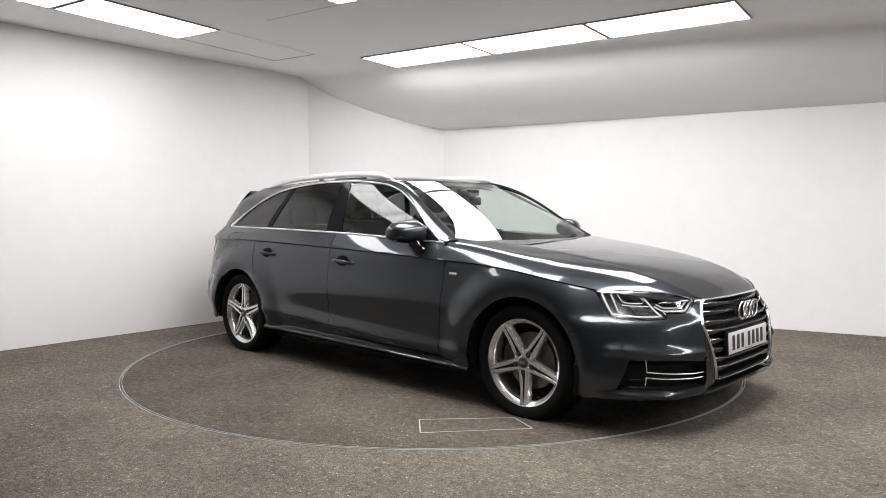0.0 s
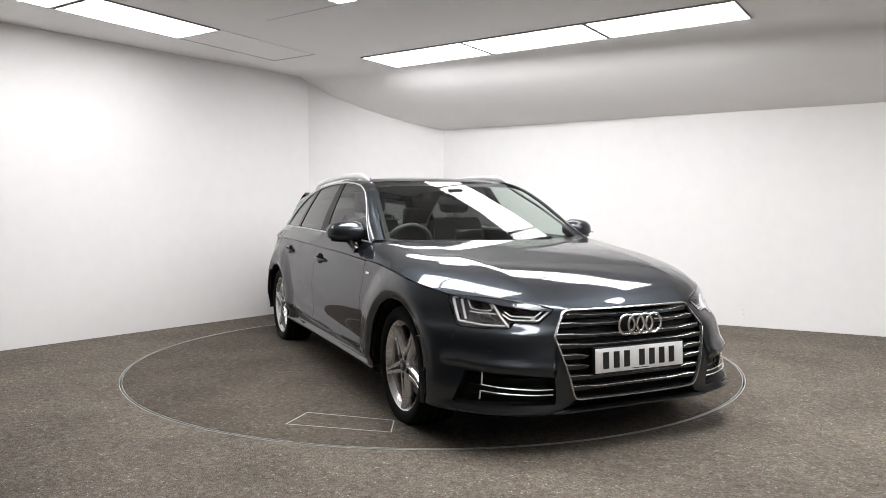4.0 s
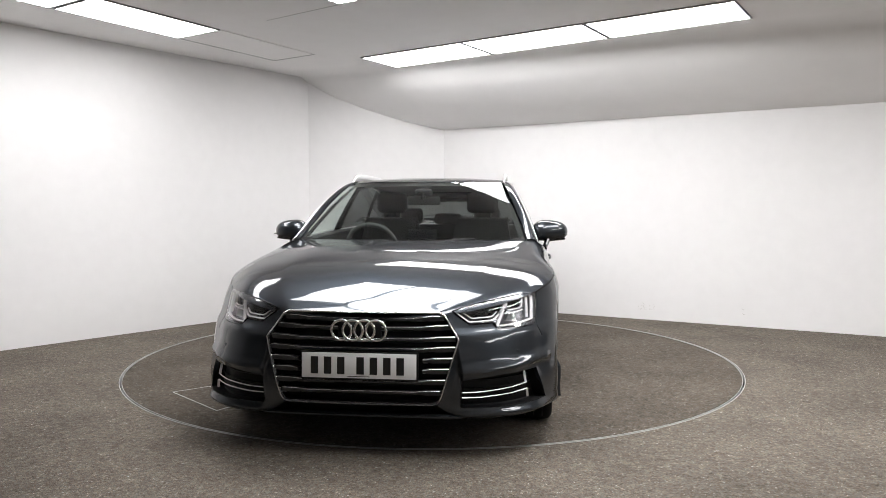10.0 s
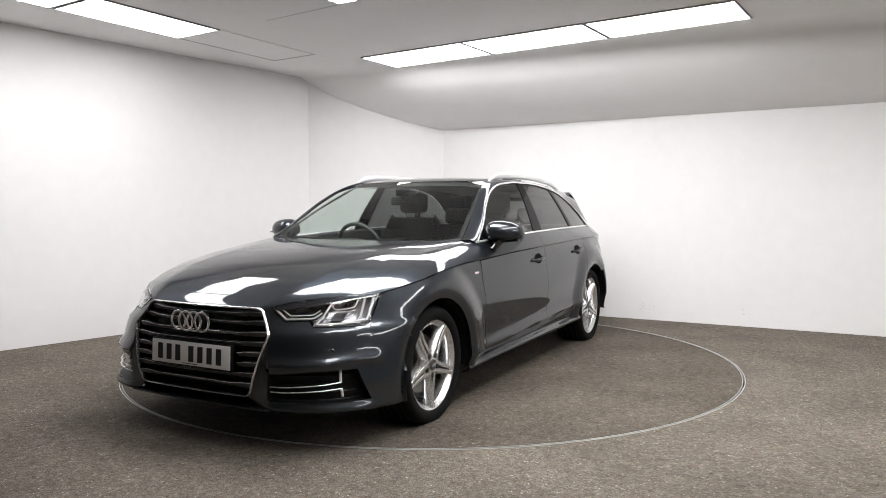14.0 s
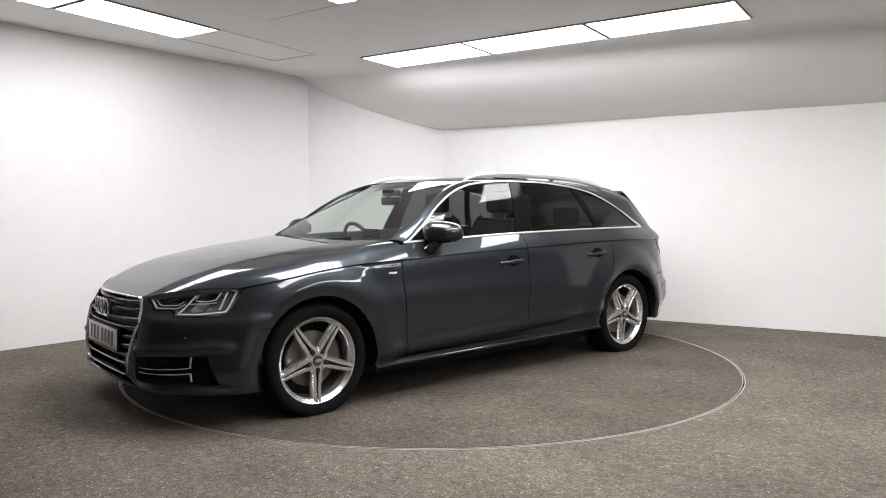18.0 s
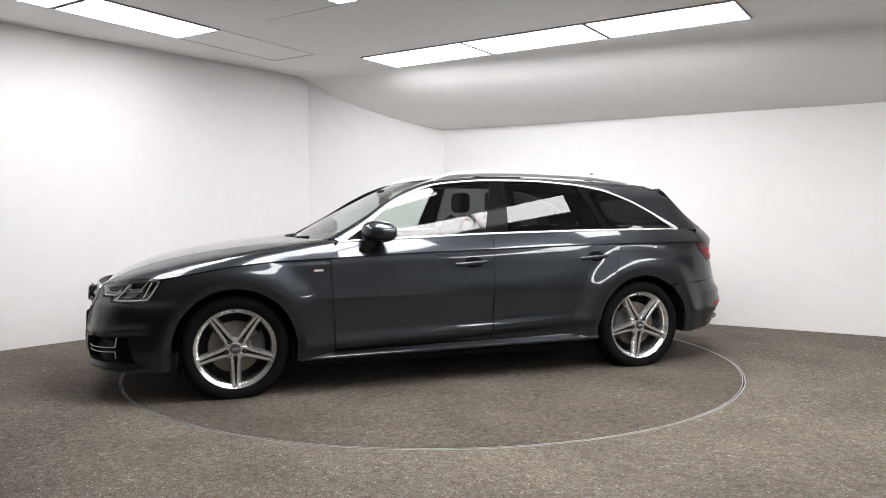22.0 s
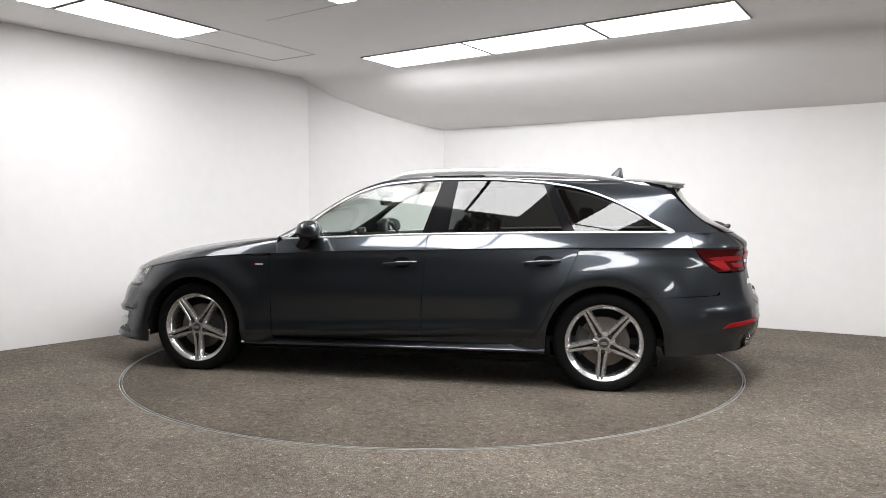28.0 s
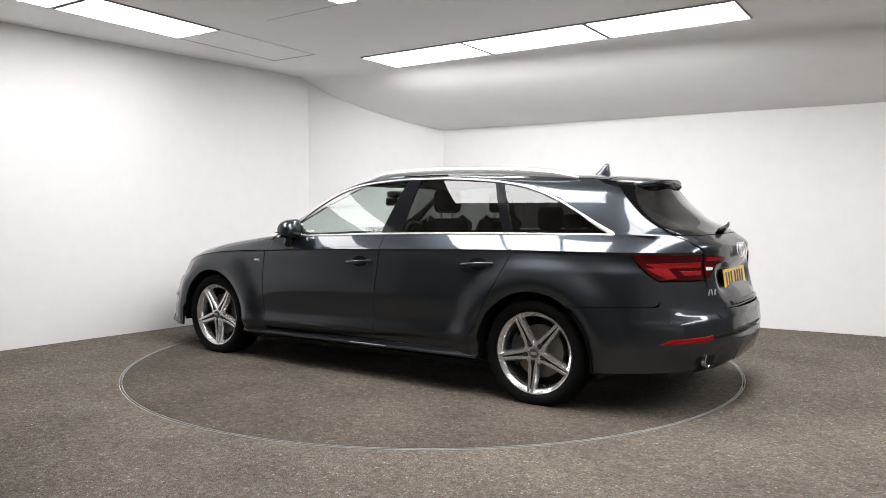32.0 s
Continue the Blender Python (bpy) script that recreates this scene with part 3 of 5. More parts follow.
def thick(grid, flange=0.012, inward=None):
    """Rows of points as a panel whose rim is turned in, so that its edges have depth."""
    rows, cols = len(grid), len(grid[0])
    v = [p for r in grid for p in r]
    f = grid_faces(rows, cols)
    rim = [(0, j) for j in range(cols)] + [(i, cols - 1) for i in range(1, rows)] + [(rows - 1, j) for j in range(cols - 2, -1, -1)] + [(i, 0) for i in range(rows - 2, 0, -1)]
    base = len(v)
    for i, j in rim:
        i0, i1, j0, j1 = max(i - 1, 0), min(i + 1, rows - 1), max(j - 1, 0), min(j + 1, cols - 1)
        nrm = (grid[i1][j] - grid[i0][j]).cross(grid[i][j1] - grid[i][j0])
        if nrm.length < 1e-12:
            nrm = Vector((0, 0, 1))
        nrm.normalize()
        if inward is not None and nrm.dot(inward) < 0:
            nrm = -nrm
        v.append(grid[i][j] + nrm * flange)
    m = len(rim)
    for k in range(m):
        a, b = rim[k], rim[(k + 1) % m]
        f.append((a[0] * cols + a[1], b[0] * cols + b[1], base + (k + 1) % m, base + k))
    return v, f


def mirrored(v, f):
    return [(p[0], -p[1], p[2]) for p in v], [tuple(reversed(q)) for q in f]


def fix(v, f, mat, name, parent, label="", sharp=28):
    bm = bmesh.new()
    vs = [bm.verts.new(p) for p in v]
    for q in f:
        try:
            bm.faces.new([vs[i] for i in q])
        except ValueError:
            pass
    bmesh.ops.remove_doubles(bm, verts=bm.verts, dist=1e-5)
    bmesh.ops.dissolve_degenerate(bm, edges=bm.edges, dist=1e-6)
    return part(name, bm, mat, parent, label, sharp=sharp)


def whole(name, v, f, mat, parent, label="", sharp=28):
    """One mesh of a half and its mirror image."""
    n = len(v)
    v2, f2 = mirrored(v, f)
    return fix(list(v) + v2, list(f) + [tuple(i + n for i in q) for q in f2], mat, name, parent, label, sharp)


def both(name, v, f, mat, parent, label="", sharp=28):
    a = fix(v, f, mat, name, parent, label, sharp)
    b = fix(*mirrored(v, f), mat, name, parent, label, sharp)
    return a, b


def rails(inner, outer, n, m, fn, power=1.0):
    """Rows from one line to another (both in a surface's own two measures), laid on the surface by fn."""
    A, B = resample(inner, n), resample(outer, n)
    return [[fn(*(A[j].lerp(B[j], (i / (m - 1)) ** power))) for j in range(n)] for i in range(m)]


INWARD = Vector((0, -1, 0))
HUB_Z, HUB_Y, AXLE, ARCH_R = 0.300, 0.854, 1.41, 0.362


def arch(cx, a0, a1, r=ARCH_R, n=40):
    return [(cx + r * math.cos(radians(a0 + (a1 - a0) * i / (n - 1))), HUB_Z + r * math.sin(radians(a0 + (a1 - a0) * i / (n - 1)))) for i in range(n)]


DOOR_FRONT = curve((0.2, 0.815), (0.28, 0.816), (0.46, 0.822), (0.75, 0.836), (0.86, 0.830), (0.93, 0.775))
DOOR_MID = curve((0.2, -0.237), (0.30, -0.238), (0.43, -0.243), (0.76, -0.260), (0.97, -0.268))
DOOR_REAR = curve((0.2, -0.80), (0.275, -0.85), (0.34, -0.972), (0.55, -1.096), (0.82, -1.229), (0.89, -1.250), (0.985, -1.185))


def door_panel(front, rear, low):
    """A door skin between two edge curves, from the sill up to the window."""
    grid = []
    n, m1, m2 = 44, 34, 9
    for i in range(m1 + m2 + 1):
        row = []
        for j in range(n):
            g = j / (n - 1)
            x = front(0.6) + (rear(0.6) - front(0.6)) * g
            for _ in range(3):
                z0, z1, z2 = low(x), SHOULDER_Z(x) - 0.0005, BELT_Z(x)
                z = z1 - 0.010 if i == m1 - 1 else z0 + (z1 - z0) * i / m1 if i <= m1 else z1 + (z2 - z1) * (i - m1) / m2
                a, b = front(z) - 0.0025, rear(z) + 0.0025
                x = a + (b - a) * g
            row.append(skin(x, z))
        grid.append(row)
    return thick(grid, 0.014, INWARD)


car = tagged(new("estate_car"), "dark grey metallic estate car with silver five-spoke alloy wheels", "car")


def body_sides():
    low = curve((-1.0, 0.272), (1.0, 0.262))
    both("front_door", *door_panel(DOOR_FRONT, DOOR_MID, low), M_PAINT, car)
    both("rear_door", *door_panel(DOOR_MID, DOOR_REAR, low), M_PAINT, car)
    # dark seals behind the shut lines
    for edge, z0, z1 in ((DOOR_FRONT, 0.26, 0.90), (DOOR_MID, 0.26, 0.965), (DOOR_REAR, 0.27, 0.98)):
        rows = [[skin(edge(z) + d, z, -0.010) for z in np.linspace(z0, z1, 30)] for d in (-0.012, 0.012)]
        both("door_seal", [p for r in rows for p in r], grid_faces(2, 30), M_BLACK, car, "black rubber door seal")
    rows = [[skin(x, SHOULDER_Z(x) + d, -0.010) for x in np.linspace(1.78, 0.84, 30)] for d in (-0.02, 0.008)]
    both("bonnet_seal", [p for r in rows for p in r], grid_faces(2, 30), M_BLACK, car, "black seal under the bonnet edge")
    # front wing
    inner = arch(AXLE, 36, 180) + [(AXLE - ARCH_R - 0.003, 0.225)]
    shut = [(x, SHOULDER_Z(x) - 0.007) for x in np.linspace(1.79, 0.84, 30)]
    outer = [(1.915, 0.517), (1.918, 0.565), (1.885, 0.605), (1.800, 0.716)] + shut + [(DOOR_FRONT(z) + 0.003, z) for z in np.linspace(0.80, 0.225, 14)]
    both("front_wing", *thick(rails(inner, outer, 110, 44, skin, 0.8), 0.018, INWARD), M_PAINT, car)
    # rear quarter, with the pillar behind the side glass
    inner = [(-AXLE + ARCH_R + 0.003, 0.24)] + arch(-AXLE, 0, 126)
    outer = [(DOOR_REAR(z) - 0.003, z) for z in np.linspace(0.24, 0.889, 24)] + [(x, SHOULDER_Z(x)) for x in np.linspace(-1.27, -1.94, 18)] + [(-1.985, 0.83), (-2.04, 0.775), (-2.09, 0.742), (-2.105, 0.68), (-2.105, 0.63), (-2.08, 0.607)]
    v, f = thick(rails(inner, outer, 130, 46, skin, 0.8), 0.018, INWARD)
    low = [(-1.2525, SHOULDER_Z(-1.25)), (-1.6, SHOULDER_Z(-1.6)), (-1.935, SHOULDER_Z(-1.935))]
    high = [(-1.187, 0.9865), (-1.5, 0.9885), (-1.905, 0.9890)]
    v2, f2 = thick(rails(low, high, 40, 10, skin), 0.012, INWARD)
    both("quarter_panel", v + v2, f + [tuple(i + len(v) for i in q) for q in f2], M_PAINT, car)


body_sides()


def bonnet():
    grid = []
    n, m = 80, 57
    # outline from the rear corner along the shut line and round to the nose
    line = [(x, bonnet_edge_y(x)) for x in np.linspace(0.785, 1.75, 30)]
    for k in range(1, 41):
        x = 1.75 + (2.238 - 1.75) * math.sin(math.pi / 2 * k / 40)
        line.append((x, bonnet_edge_y(x)))
    line[-1] = (2.239, 0.0)
    out = resample(line, n)
    for j, o in enumerate(out):
        g = j / (n - 1)
        cx = 1.005 + (2.239 - 1.005) * (1 - (1 - g) ** 1.25)
        row = []
        for i in range(-(m // 2), m // 2 + 1):
            q = abs(i / (m // 2)) ** 0.8
            x, y = cx + (o[0] - cx) * q ** 1.6, math.copysign(o[1] * q, i)
            row.append(Vector((x, y, bonnet_z(x, y))))
        grid.append(row)
    fix(*thick(grid, 0.012, Vector((0, 0, -1))), M_PAINT, "bonnet", car, sharp=40)


# the line between roof and side frame, from the foot of the windscreen pillar to the tailgate
PILLAR = smooth_line([(0.83, 0.742, 0.945), (0.62, 0.695, 1.062), (0.40, 0.635, 1.200), (0.21, 0.582, 1.296), (0.02, 0.552, 1.345), (-0.30, 0.545, 1.354), (-0.80, 0.540, 1.352), (-1.30, 0.520, 1.332), (-1.655, 0.488, 1.313), (-1.93, 0.44, 1.288)], 90)


def upper_body():
    grid = []
    for x in np.linspace(0.145, -1.70, 48):
        edge = min(PILLAR, key=lambda p: abs(p.x - x) + (0 if p.z > 1.2 else 9))
        row = []
        for i in range(-14, 15):
            k = abs(i / 14) ** 2.4
            xx = x - (0.075 * k if x > -0.1 else 0) * max(0, (x + 0.1) / 0.2)
            row.append(Vector((xx, edge.y * i / 14, ROOF_MID(xx) * (1 - k) + (edge.z + 0.002) * k)))
        grid.append(row)
    fix(*thick(grid, 0.02, Vector((0, 0, -1))), M_PAINT, "roof", car)
    # side frame: windscreen pillar and cant rail
    top = [skin(x, WINDOW_TOP(x)) for x in np.linspace(0.775, -1.42, 80)]
    A, B = resample(top, 90), resample([p for p in PILLAR if p.x > -1.66], 90)
    # and on behind the side glass to the foot of the tailgate's window
    inner = [skin(x, WINDOW_TOP(x)) for x in np.linspace(-1.42, -1.83, 16)] + [skin(-1.84, 0.989)]
    outer = [B[-1], Vector((-1.692, 0.521, 1.288))] + [tail(GLASS_EDGE(z), z) for z in np.linspace(1.255, 0.986, 22)]
    A2, B2 = resample(inner, 50), resample(outer, 50)
    roof_y, roof_h = pchip(*zip(*[(p.x, p.y) for p in PILLAR[::-3][1:] if p.x < 0.1])), pchip(*zip(*[(p.x, p.z) for p in PILLAR[::-3][1:] if p.x < 0.1]))

    def shell(a, b, g):
        """The side's own surface, rolled in towards the roof line."""
        x, z = a.x + (b.x - a.x) * g, a.z + (b.z - a.z) * g
        u = max(x, -1.655)
        zt, z0 = roof_h(u), max(1.20, WINDOW_TOP(u))
        roll = skin(u, zt).y - roof_y(u)
        k = min(1.2, max(0.0, z - z0) / (zt - z0))
        return skin(x, z) - Vector((0, roll * k * k, 0))

    grid = []
    for i in range(17):
        g = i / 16
        row = []
        for j, (a, b) in enumerate(zip(A, B)):
            w = min(1.0, max(0.0, (j / 89 - 0.5) / 0.3))
            w = w * w * (3 - 2 * w)
            p = a.lerp(b, g) + Vector((0, 0.6, 0.8)) * 0.010 * math.sin(math.pi * g)
            row.append(p.lerp(shell(a, b, g), w) if w > 0 else p)
        row += [shell(a, b, g) for a, b in zip(A2[1:], B2[1:])]
        grid.append(row)
    both("side_frame", *thick(grid, 0.012, INWARD), M_PAINT, car)


# half the breadth of the tailgate's glass by height
GLASS_EDGE = curve((0.985, 0.590), (1.03, 0.606), (1.06, 0.611), (1.109, 0.609), (1.14, 0.605), (1.17, 0.5993), (1.20, 0.5914), (1.23, 0.5807), (1.26, 0.5665), (1.28, 0.5579), (1.295, 0.5513), (1.31, 0.545))


def side_glass():
    def pane(name, x0, x1, lean0, lean1, mat, inset=0.006):
        """Glass between two leaning edges: x at the sill, and how far each leans back by its top."""
        grid = []
        for i in range(15):
            g = i / 14
            row = []
            for j in range(24):
                k = j / 23
                x = (x0 - lean0 * g) * (1 - k) + (x1 - lean1 * g) * k
                zb, zt = BELT_Z(x) + 0.008, max(WINDOW_TOP(x) - 0.010, BELT_Z(x) + 0.009)
                row.append(skin(x, zb + (zt - zb) * g, -inset))
            grid.append(row)
        both(name, [p for r in grid for p in r], grid_faces(15, 24), mat, car, "dark privacy side window" if mat is M_PRIVACY else "clear side window")
    pane("front_window", 0.725, -0.228, 0.0, 0.105, M_GLASS)
    pane("rear_window", -0.39, -1.155, 0.04, -0.14, M_PRIVACY)
    pane("quarter_window", -1.215, -1.775, -0.15, -0.02, M_PRIVACY)
    for name, x0, x1, l0, l1 in (("centre_pillar", -0.224, -0.396, 0.105, 0.038), ("glass_divider", -1.150, -1.222, -0.14, -0.15), ("mirror_sail", 0.76, 0.60, 0.0, 0.0)):
        grid = []
        for i in range(10):
            g = i / 9
            row = []
            for j in range(5):
                k = j / 4
                x = (x0 - l0 * g) * (1 - k) + (x1 - l1 * g) * k
                zb, zt = BELT_Z(x) + 0.004, WINDOW_TOP(x) - 0.006
                row.append(skin(x, zb + (max(zt, zb) - zb) * g, -0.001))
            grid.append(row)
        both(name, *thick(grid, 0.01, INWARD), M_PILLAR, car, "gloss black pillar cover")
    # bright strip round the side windows
    low = [skin(x, BELT_Z(x) + 0.002, 0.004) for x in np.linspace(0.77, -1.80, 60)]
    high = [skin(x, WINDOW_TOP(x), 0.004) for x in np.linspace(0.765, -1.70, 80)] + smooth_line([skin(-1.72, WINDOW_TOP(-1.72), 0.004), skin(-1.80, WINDOW_TOP(-1.80), 0.004), skin(-1.825, 0.992, 0.004), skin(-1.79, BELT_Z(-1.79) + 0.002, 0.004)], 14)
    for name, line in (("waist_strip", low), ("window_strip", high)):
        for s in (1, -1):
            part(name, tube_bm([(p.x, s * p.y, p.z) for p in line], [0.0064 + 0.0062 * min(1.0, max(0.0, (-1.60 - p.x) / 0.16)) for p in line] if name == "window_strip" else 0.0062, 8, (1.0, 0.5), (0, 1, 0.3)), M_SATIN, car, "bright aluminium window trim")
    # roof rails
    rail = smooth_line([(0.075, 0.566, 1.338), (0.03, 0.567, 1.358), (-0.06, 0.568, 1.382), (-0.25, 0.566, 1.396), (-0.60, 0.562, 1.401), (-1.0, 0.550, 1.391), (-1.25, 0.538, 1.374), (-1.42, 0.526, 1.352), (-1.53, 0.516, 1.332)], 50)
    for s in (1, -1):
        part("roof_rail", tube_bm([(p.x, s * p.y, p.z - 0.010) for p in rail], [0.0112 * min(1.0, 0.35 + 0.13 * min(k, 49 - k)) for k in range(50)], 12, (1.15, 1.9), (0, 0, 1)), M_SATIN, car, "bright aluminium roof rail")


def screen_point(g, r):
    """The windscreen: g from foot to top, r from -1 to 1 across."""
    ex, ey = 0.80 - 0.73 * g, 0.722 - 0.183 * g + 0.030 * g * (1 - g)
    ez = 0.955 + 0.375 * g + 0.055 * g * (1 - g)
    mx = 0.955 - 0.800 * g
    mz = GLASS_MID(mx) - 0.002
    q = r * r
    return Vector((mx + (ex - mx) * q, ey * r, mz + (ez - mz) * q))


def windscreen():
    grid = [[screen_point(i / 24, j / 20) for j in range(-20, 21)] for i in range(25)]
    fix([p for r in grid for p in r], grid_faces(25, 41), M_GLASS, "windscreen", car, "clear curved windscreen")
    rows = [[screen_point(g, j / 20) + Vector((0.012, 0, -0.004)) for j in range(-20, 21)] for g in (-0.14, -0.06, 0.02)]
    fix([p for r in rows for p in r], grid_faces(3, 41), M_BLACK, "scuttle", car, "black scuttle panel below the windscreen")
    # dark ceramic edge at top and sides, just inside the pane
    back = Vector((-0.006, 0, -0.008))
    rows = [[screen_point(g, j / 20) + back for j in range(-20, 21)] for g in (0.93, 1.0)]
    fix([p for r in rows for p in r], grid_faces(2, 41), M_BLACK, "screen_border", car, "black printed glass border")
    rows = [[screen_point(g / 24, s) + back for g in range(25)] for s in (0.955, 1.0)]
    both("screen_border", [p for r in rows for p in r], grid_faces(2, 25), M_BLACK, car, "black printed glass border")
    # wipers lying along the foot
    for a, b in (((0.02, -0.62), (0.035, -0.02)), ((0.02, 0.05), (0.04, 0.58))):
        p, q = screen_point(a[0], a[1]) + Vector((0.03, 0, 0.014)), screen_point(b[0], b[1]) + Vector((0.03, 0, 0.018))
        m = (p + q) / 2 + Vector((0.03, 0, 0.006))
        w = part("wiper", tube_bm(smooth_line([p, m, q], 14), 0.007, 6, (1, 1.4)), M_BLACK, car, "black windscreen wiper")


def half_front(q, z, off=0.0):
    """The front and its corner: q up to 1 runs across to y 0.70, from there to 2 back along the side to the wheel."""
    if q <= 1:
        y = 0.70 * q
        p = nose(y, z)
        e = 0.004
        d1 = nose(y + e, z) - nose(max(y - e, 0), z)
    else:
        x0 = nose(0.70, z).x
        x = x0 + (1.74 - x0) * (q - 1)
        p = skin(x, z)
        d1 = skin(x - 0.004, z) - skin(x + 0.004, z)
    n = Vector((d1.y, -d1.x, 0)).normalized()
    return p + n * off


def fold(q, z):
    """The bumper's ledge above each side intake and the lip under it."""
    side = min(1.0, max(0.0, (q - 0.55) / 0.12))
    reach = min(1.0, max(0.0, 1 - (q - 1.5) / 0.12))
    za = 0.405 + 0.022 * min(1.0, max(0.0, (q - 0.8) / 0.5))
    # swells slowly from above, then breaks back sharply to the intake
    a = 0.016 * math.exp(-((z - za) / (0.030 if z > za else 0.014)) ** 2) * side * reach
    b = 0.020 * math.exp(-((z - 0.207) / (0.026 if z > 0.207 else 0.014)) ** 2) * side * min(1.0, max(0.15, 1 - (q - 1.35) / 0.3))
    return a + b


def bumper_skin(q, z):
    return half_front(q, z, fold(q, z))


VENT = [(0.655, 0.368), (1.30, 0.388), (1.46, 0.240), (0.64, 0.244)]


def side_q(x, z):
    """The measure q of half_front at a given x beyond the corner."""
    x0 = nose(0.70, z).x
    return 1 + (x - x0) / (1.74 - x0)


def front_bumper():
    # the outline of one half: grille edge, under the lamp, wing seam, wheel opening, lip
    per = (30, 24, 10, 8)
    right = [(side_q(1.41 + ARCH_R * math.cos(radians(a)), 0.30 + ARCH_R * math.sin(radians(a))), 0.30 + ARCH_R * math.sin(radians(a))) for a in range(36, 3, -4)] + [(side_q(1.774, 0.195), 0.195)]
    # run order follows the vent's corners: inner top, outer top, outer foot, inner foot
    outer = resample([(0.62, 0.50), (0.64, 0.548), (0.535, 0.657), (0.580, 0.661), (0.697, 0.603), (0.852, 0.606), (0.861, 0.579), (1.0, 0.576), (side_q(1.94, 0.575), 0.575)], per[0] + 1)[:-1]
    outer += resample([(side_q(1.94, 0.575), 0.575), (side_q(1.922, 0.562), 0.562), (side_q(1.919, 0.518), 0.518), (side_q(1.75, 0.512), 0.512)] + right, per[1] + 1)[:-1]
    outer += resample([right[-1], (1.7, 0.192), (1.2, 0.190), (0.75, 0.188)], per[2] + 1)[:-1]
    outer += resample([(0.75, 0.188), (0.64, 0.190), (0.495, 0.252), (0.525, 0.288), (0.62, 0.50)], per[3] + 1)
    inner = resample([VENT[0], (0.9, 0.386), VENT[1]], per[0] + 1)[:-1] + resample([VENT[1], (1.38, 0.314), VENT[2]], per[1] + 1)[:-1] + resample([VENT[2], VENT[3]], per[2] + 1)[:-1] + resample([VENT[3], VENT[0]], per[3] + 1)
    m = 26
    A, B = [Vector(p) for p in inner], [Vector(p) for p in outer]
    grid = [[bumper_skin(*A[j].lerp(B[j], i / (m - 1))) for j in range(len(A))] for i in range(m)]
    v, f = thick(grid, 0.02, Vector((-1, 0, 0)))
    both("front_bumper", v, f, M_PAINT, car, sharp=40)
    # painted flange behind the joint of lamp, wing and bumper
    a = [(1.803, 0.716), (1.833, 0.680), (1.876, 0.618), (1.900, 0.588), (1.93, 0.5785), (1.98, 0.5775)]
    b = [(1.76, 0.70), (1.80, 0.66), (1.84, 0.60), (1.86, 0.54), (1.90, 0.505), (1.98, 0.505)]
    grid = rails(a, b, 30, 8, lambda x, z: skin(x, z, -0.0035))
    both("wing_flange", [p for r in grid for p in r], grid_faces(8, 30), M_PAINT, car)
    # side intakes: black hollow with two bright blades
    loop = inner[:-1]
    c = Vector((1.05, 0.312))
    rows = []
    for k, d in ((1.0, -0.004), (0.985, -0.035), (0.95, -0.060), (0.5, -0.062), (0.0, -0.062)):
        rows.append([half_front(*(c + (Vector(p) - c) * k), d + (fold(*p) if k == 1.0 else 0)) for p in loop])
    nl = len(loop)
    v = [p for r in rows for p in r]
    f = grid_faces(5, nl, True)
    for s in (1, -1):
        vv, ff = (v, f) if s > 0 else mirrored(v, f)
        vent = fix(vv, ff, M_BLACK, "side_intake", car, "black air intake with two bright blades")
        flip = (lambda p: p) if s > 0 else (lambda p: Vector((p.x, -p.y, p.z)))
        for z0, z1, qe in ((0.312, 0.330, 1.14), (0.288, 0.303, 1.15)):
            pts = [flip(half_front(0.66 + (qe - 0.66) * k / 16, z0 + (z1 - z0) * max(0, k / 16 - 0.22) / 0.78, -0.014)) for k in range(17)]
            part("blade", tube_bm(pts, 0.0030, 6, (1.3, 0.9)), M_SATIN, vent, "thin bright blade")
        for qa, za, qb, zb in ((1.125, 0.385, 1.14, 0.330), (1.15, 0.303, 1.16, 0.264)):
            pts = [flip(half_front(qa + (qb - qa) * k / 6, za + (zb - za) * k / 6, -0.014)) for k in range(7)]
            part("blade", tube_bm(pts, 0.0045, 6, (1.4, 0.7), (1, 0.6, 0)), M_SATIN, vent, "thin bright blade")
        for k in range(4):
            z = 0.245 + 0.038 * k
            pts = [flip(half_front(0.68 + 0.66 * i / 10, z, -0.052)) for i in range(11)]
            part("mesh_bar", tube_bm(pts, 0.004, 4), M_BLACK, vent)
        # sensor dot
        p = flip(half_front(1.02, 0.475, 0.0))
        part("parking_sensor", lathe_bm([(0.0, 0.002), (0.008, 0.0015), (0.010, -0.002)], 14, "X"), M_PAINT, car).matrix_basis = Matrix.Translation(p) @ Matrix.Rotation(radians(-40 if s < 0 else 40), 4, "Z")
    # lower opening and lip
    rows = []
    for z, d in ((0.256, -0.006), (0.25, -0.05), (0.205, -0.05), (0.20, -0.004)):
        rows.append([nose(0.45 * j / 16, z) + Vector((d, 0, 0)) for j in range(-16, 17)])
    fix([p for r in rows for p in r], grid_faces(4, 33), M_BLACK, "lower_intake", car, "black lower air intake")
    rows = []
    for z, d in ((0.212, 0.002), (0.204, 0.018), (0.196, 0.020), (0.188, 0.004), (0.175, -0.06)):
        rows.append([nose(0.46 * j / 20, z) + Vector((d, 0, 0)) for j in range(-20, 21)])
    fix(*thick(rows, 0.008, Vector((-1, 0, 0))), M_PAINT, "front_lip", car)


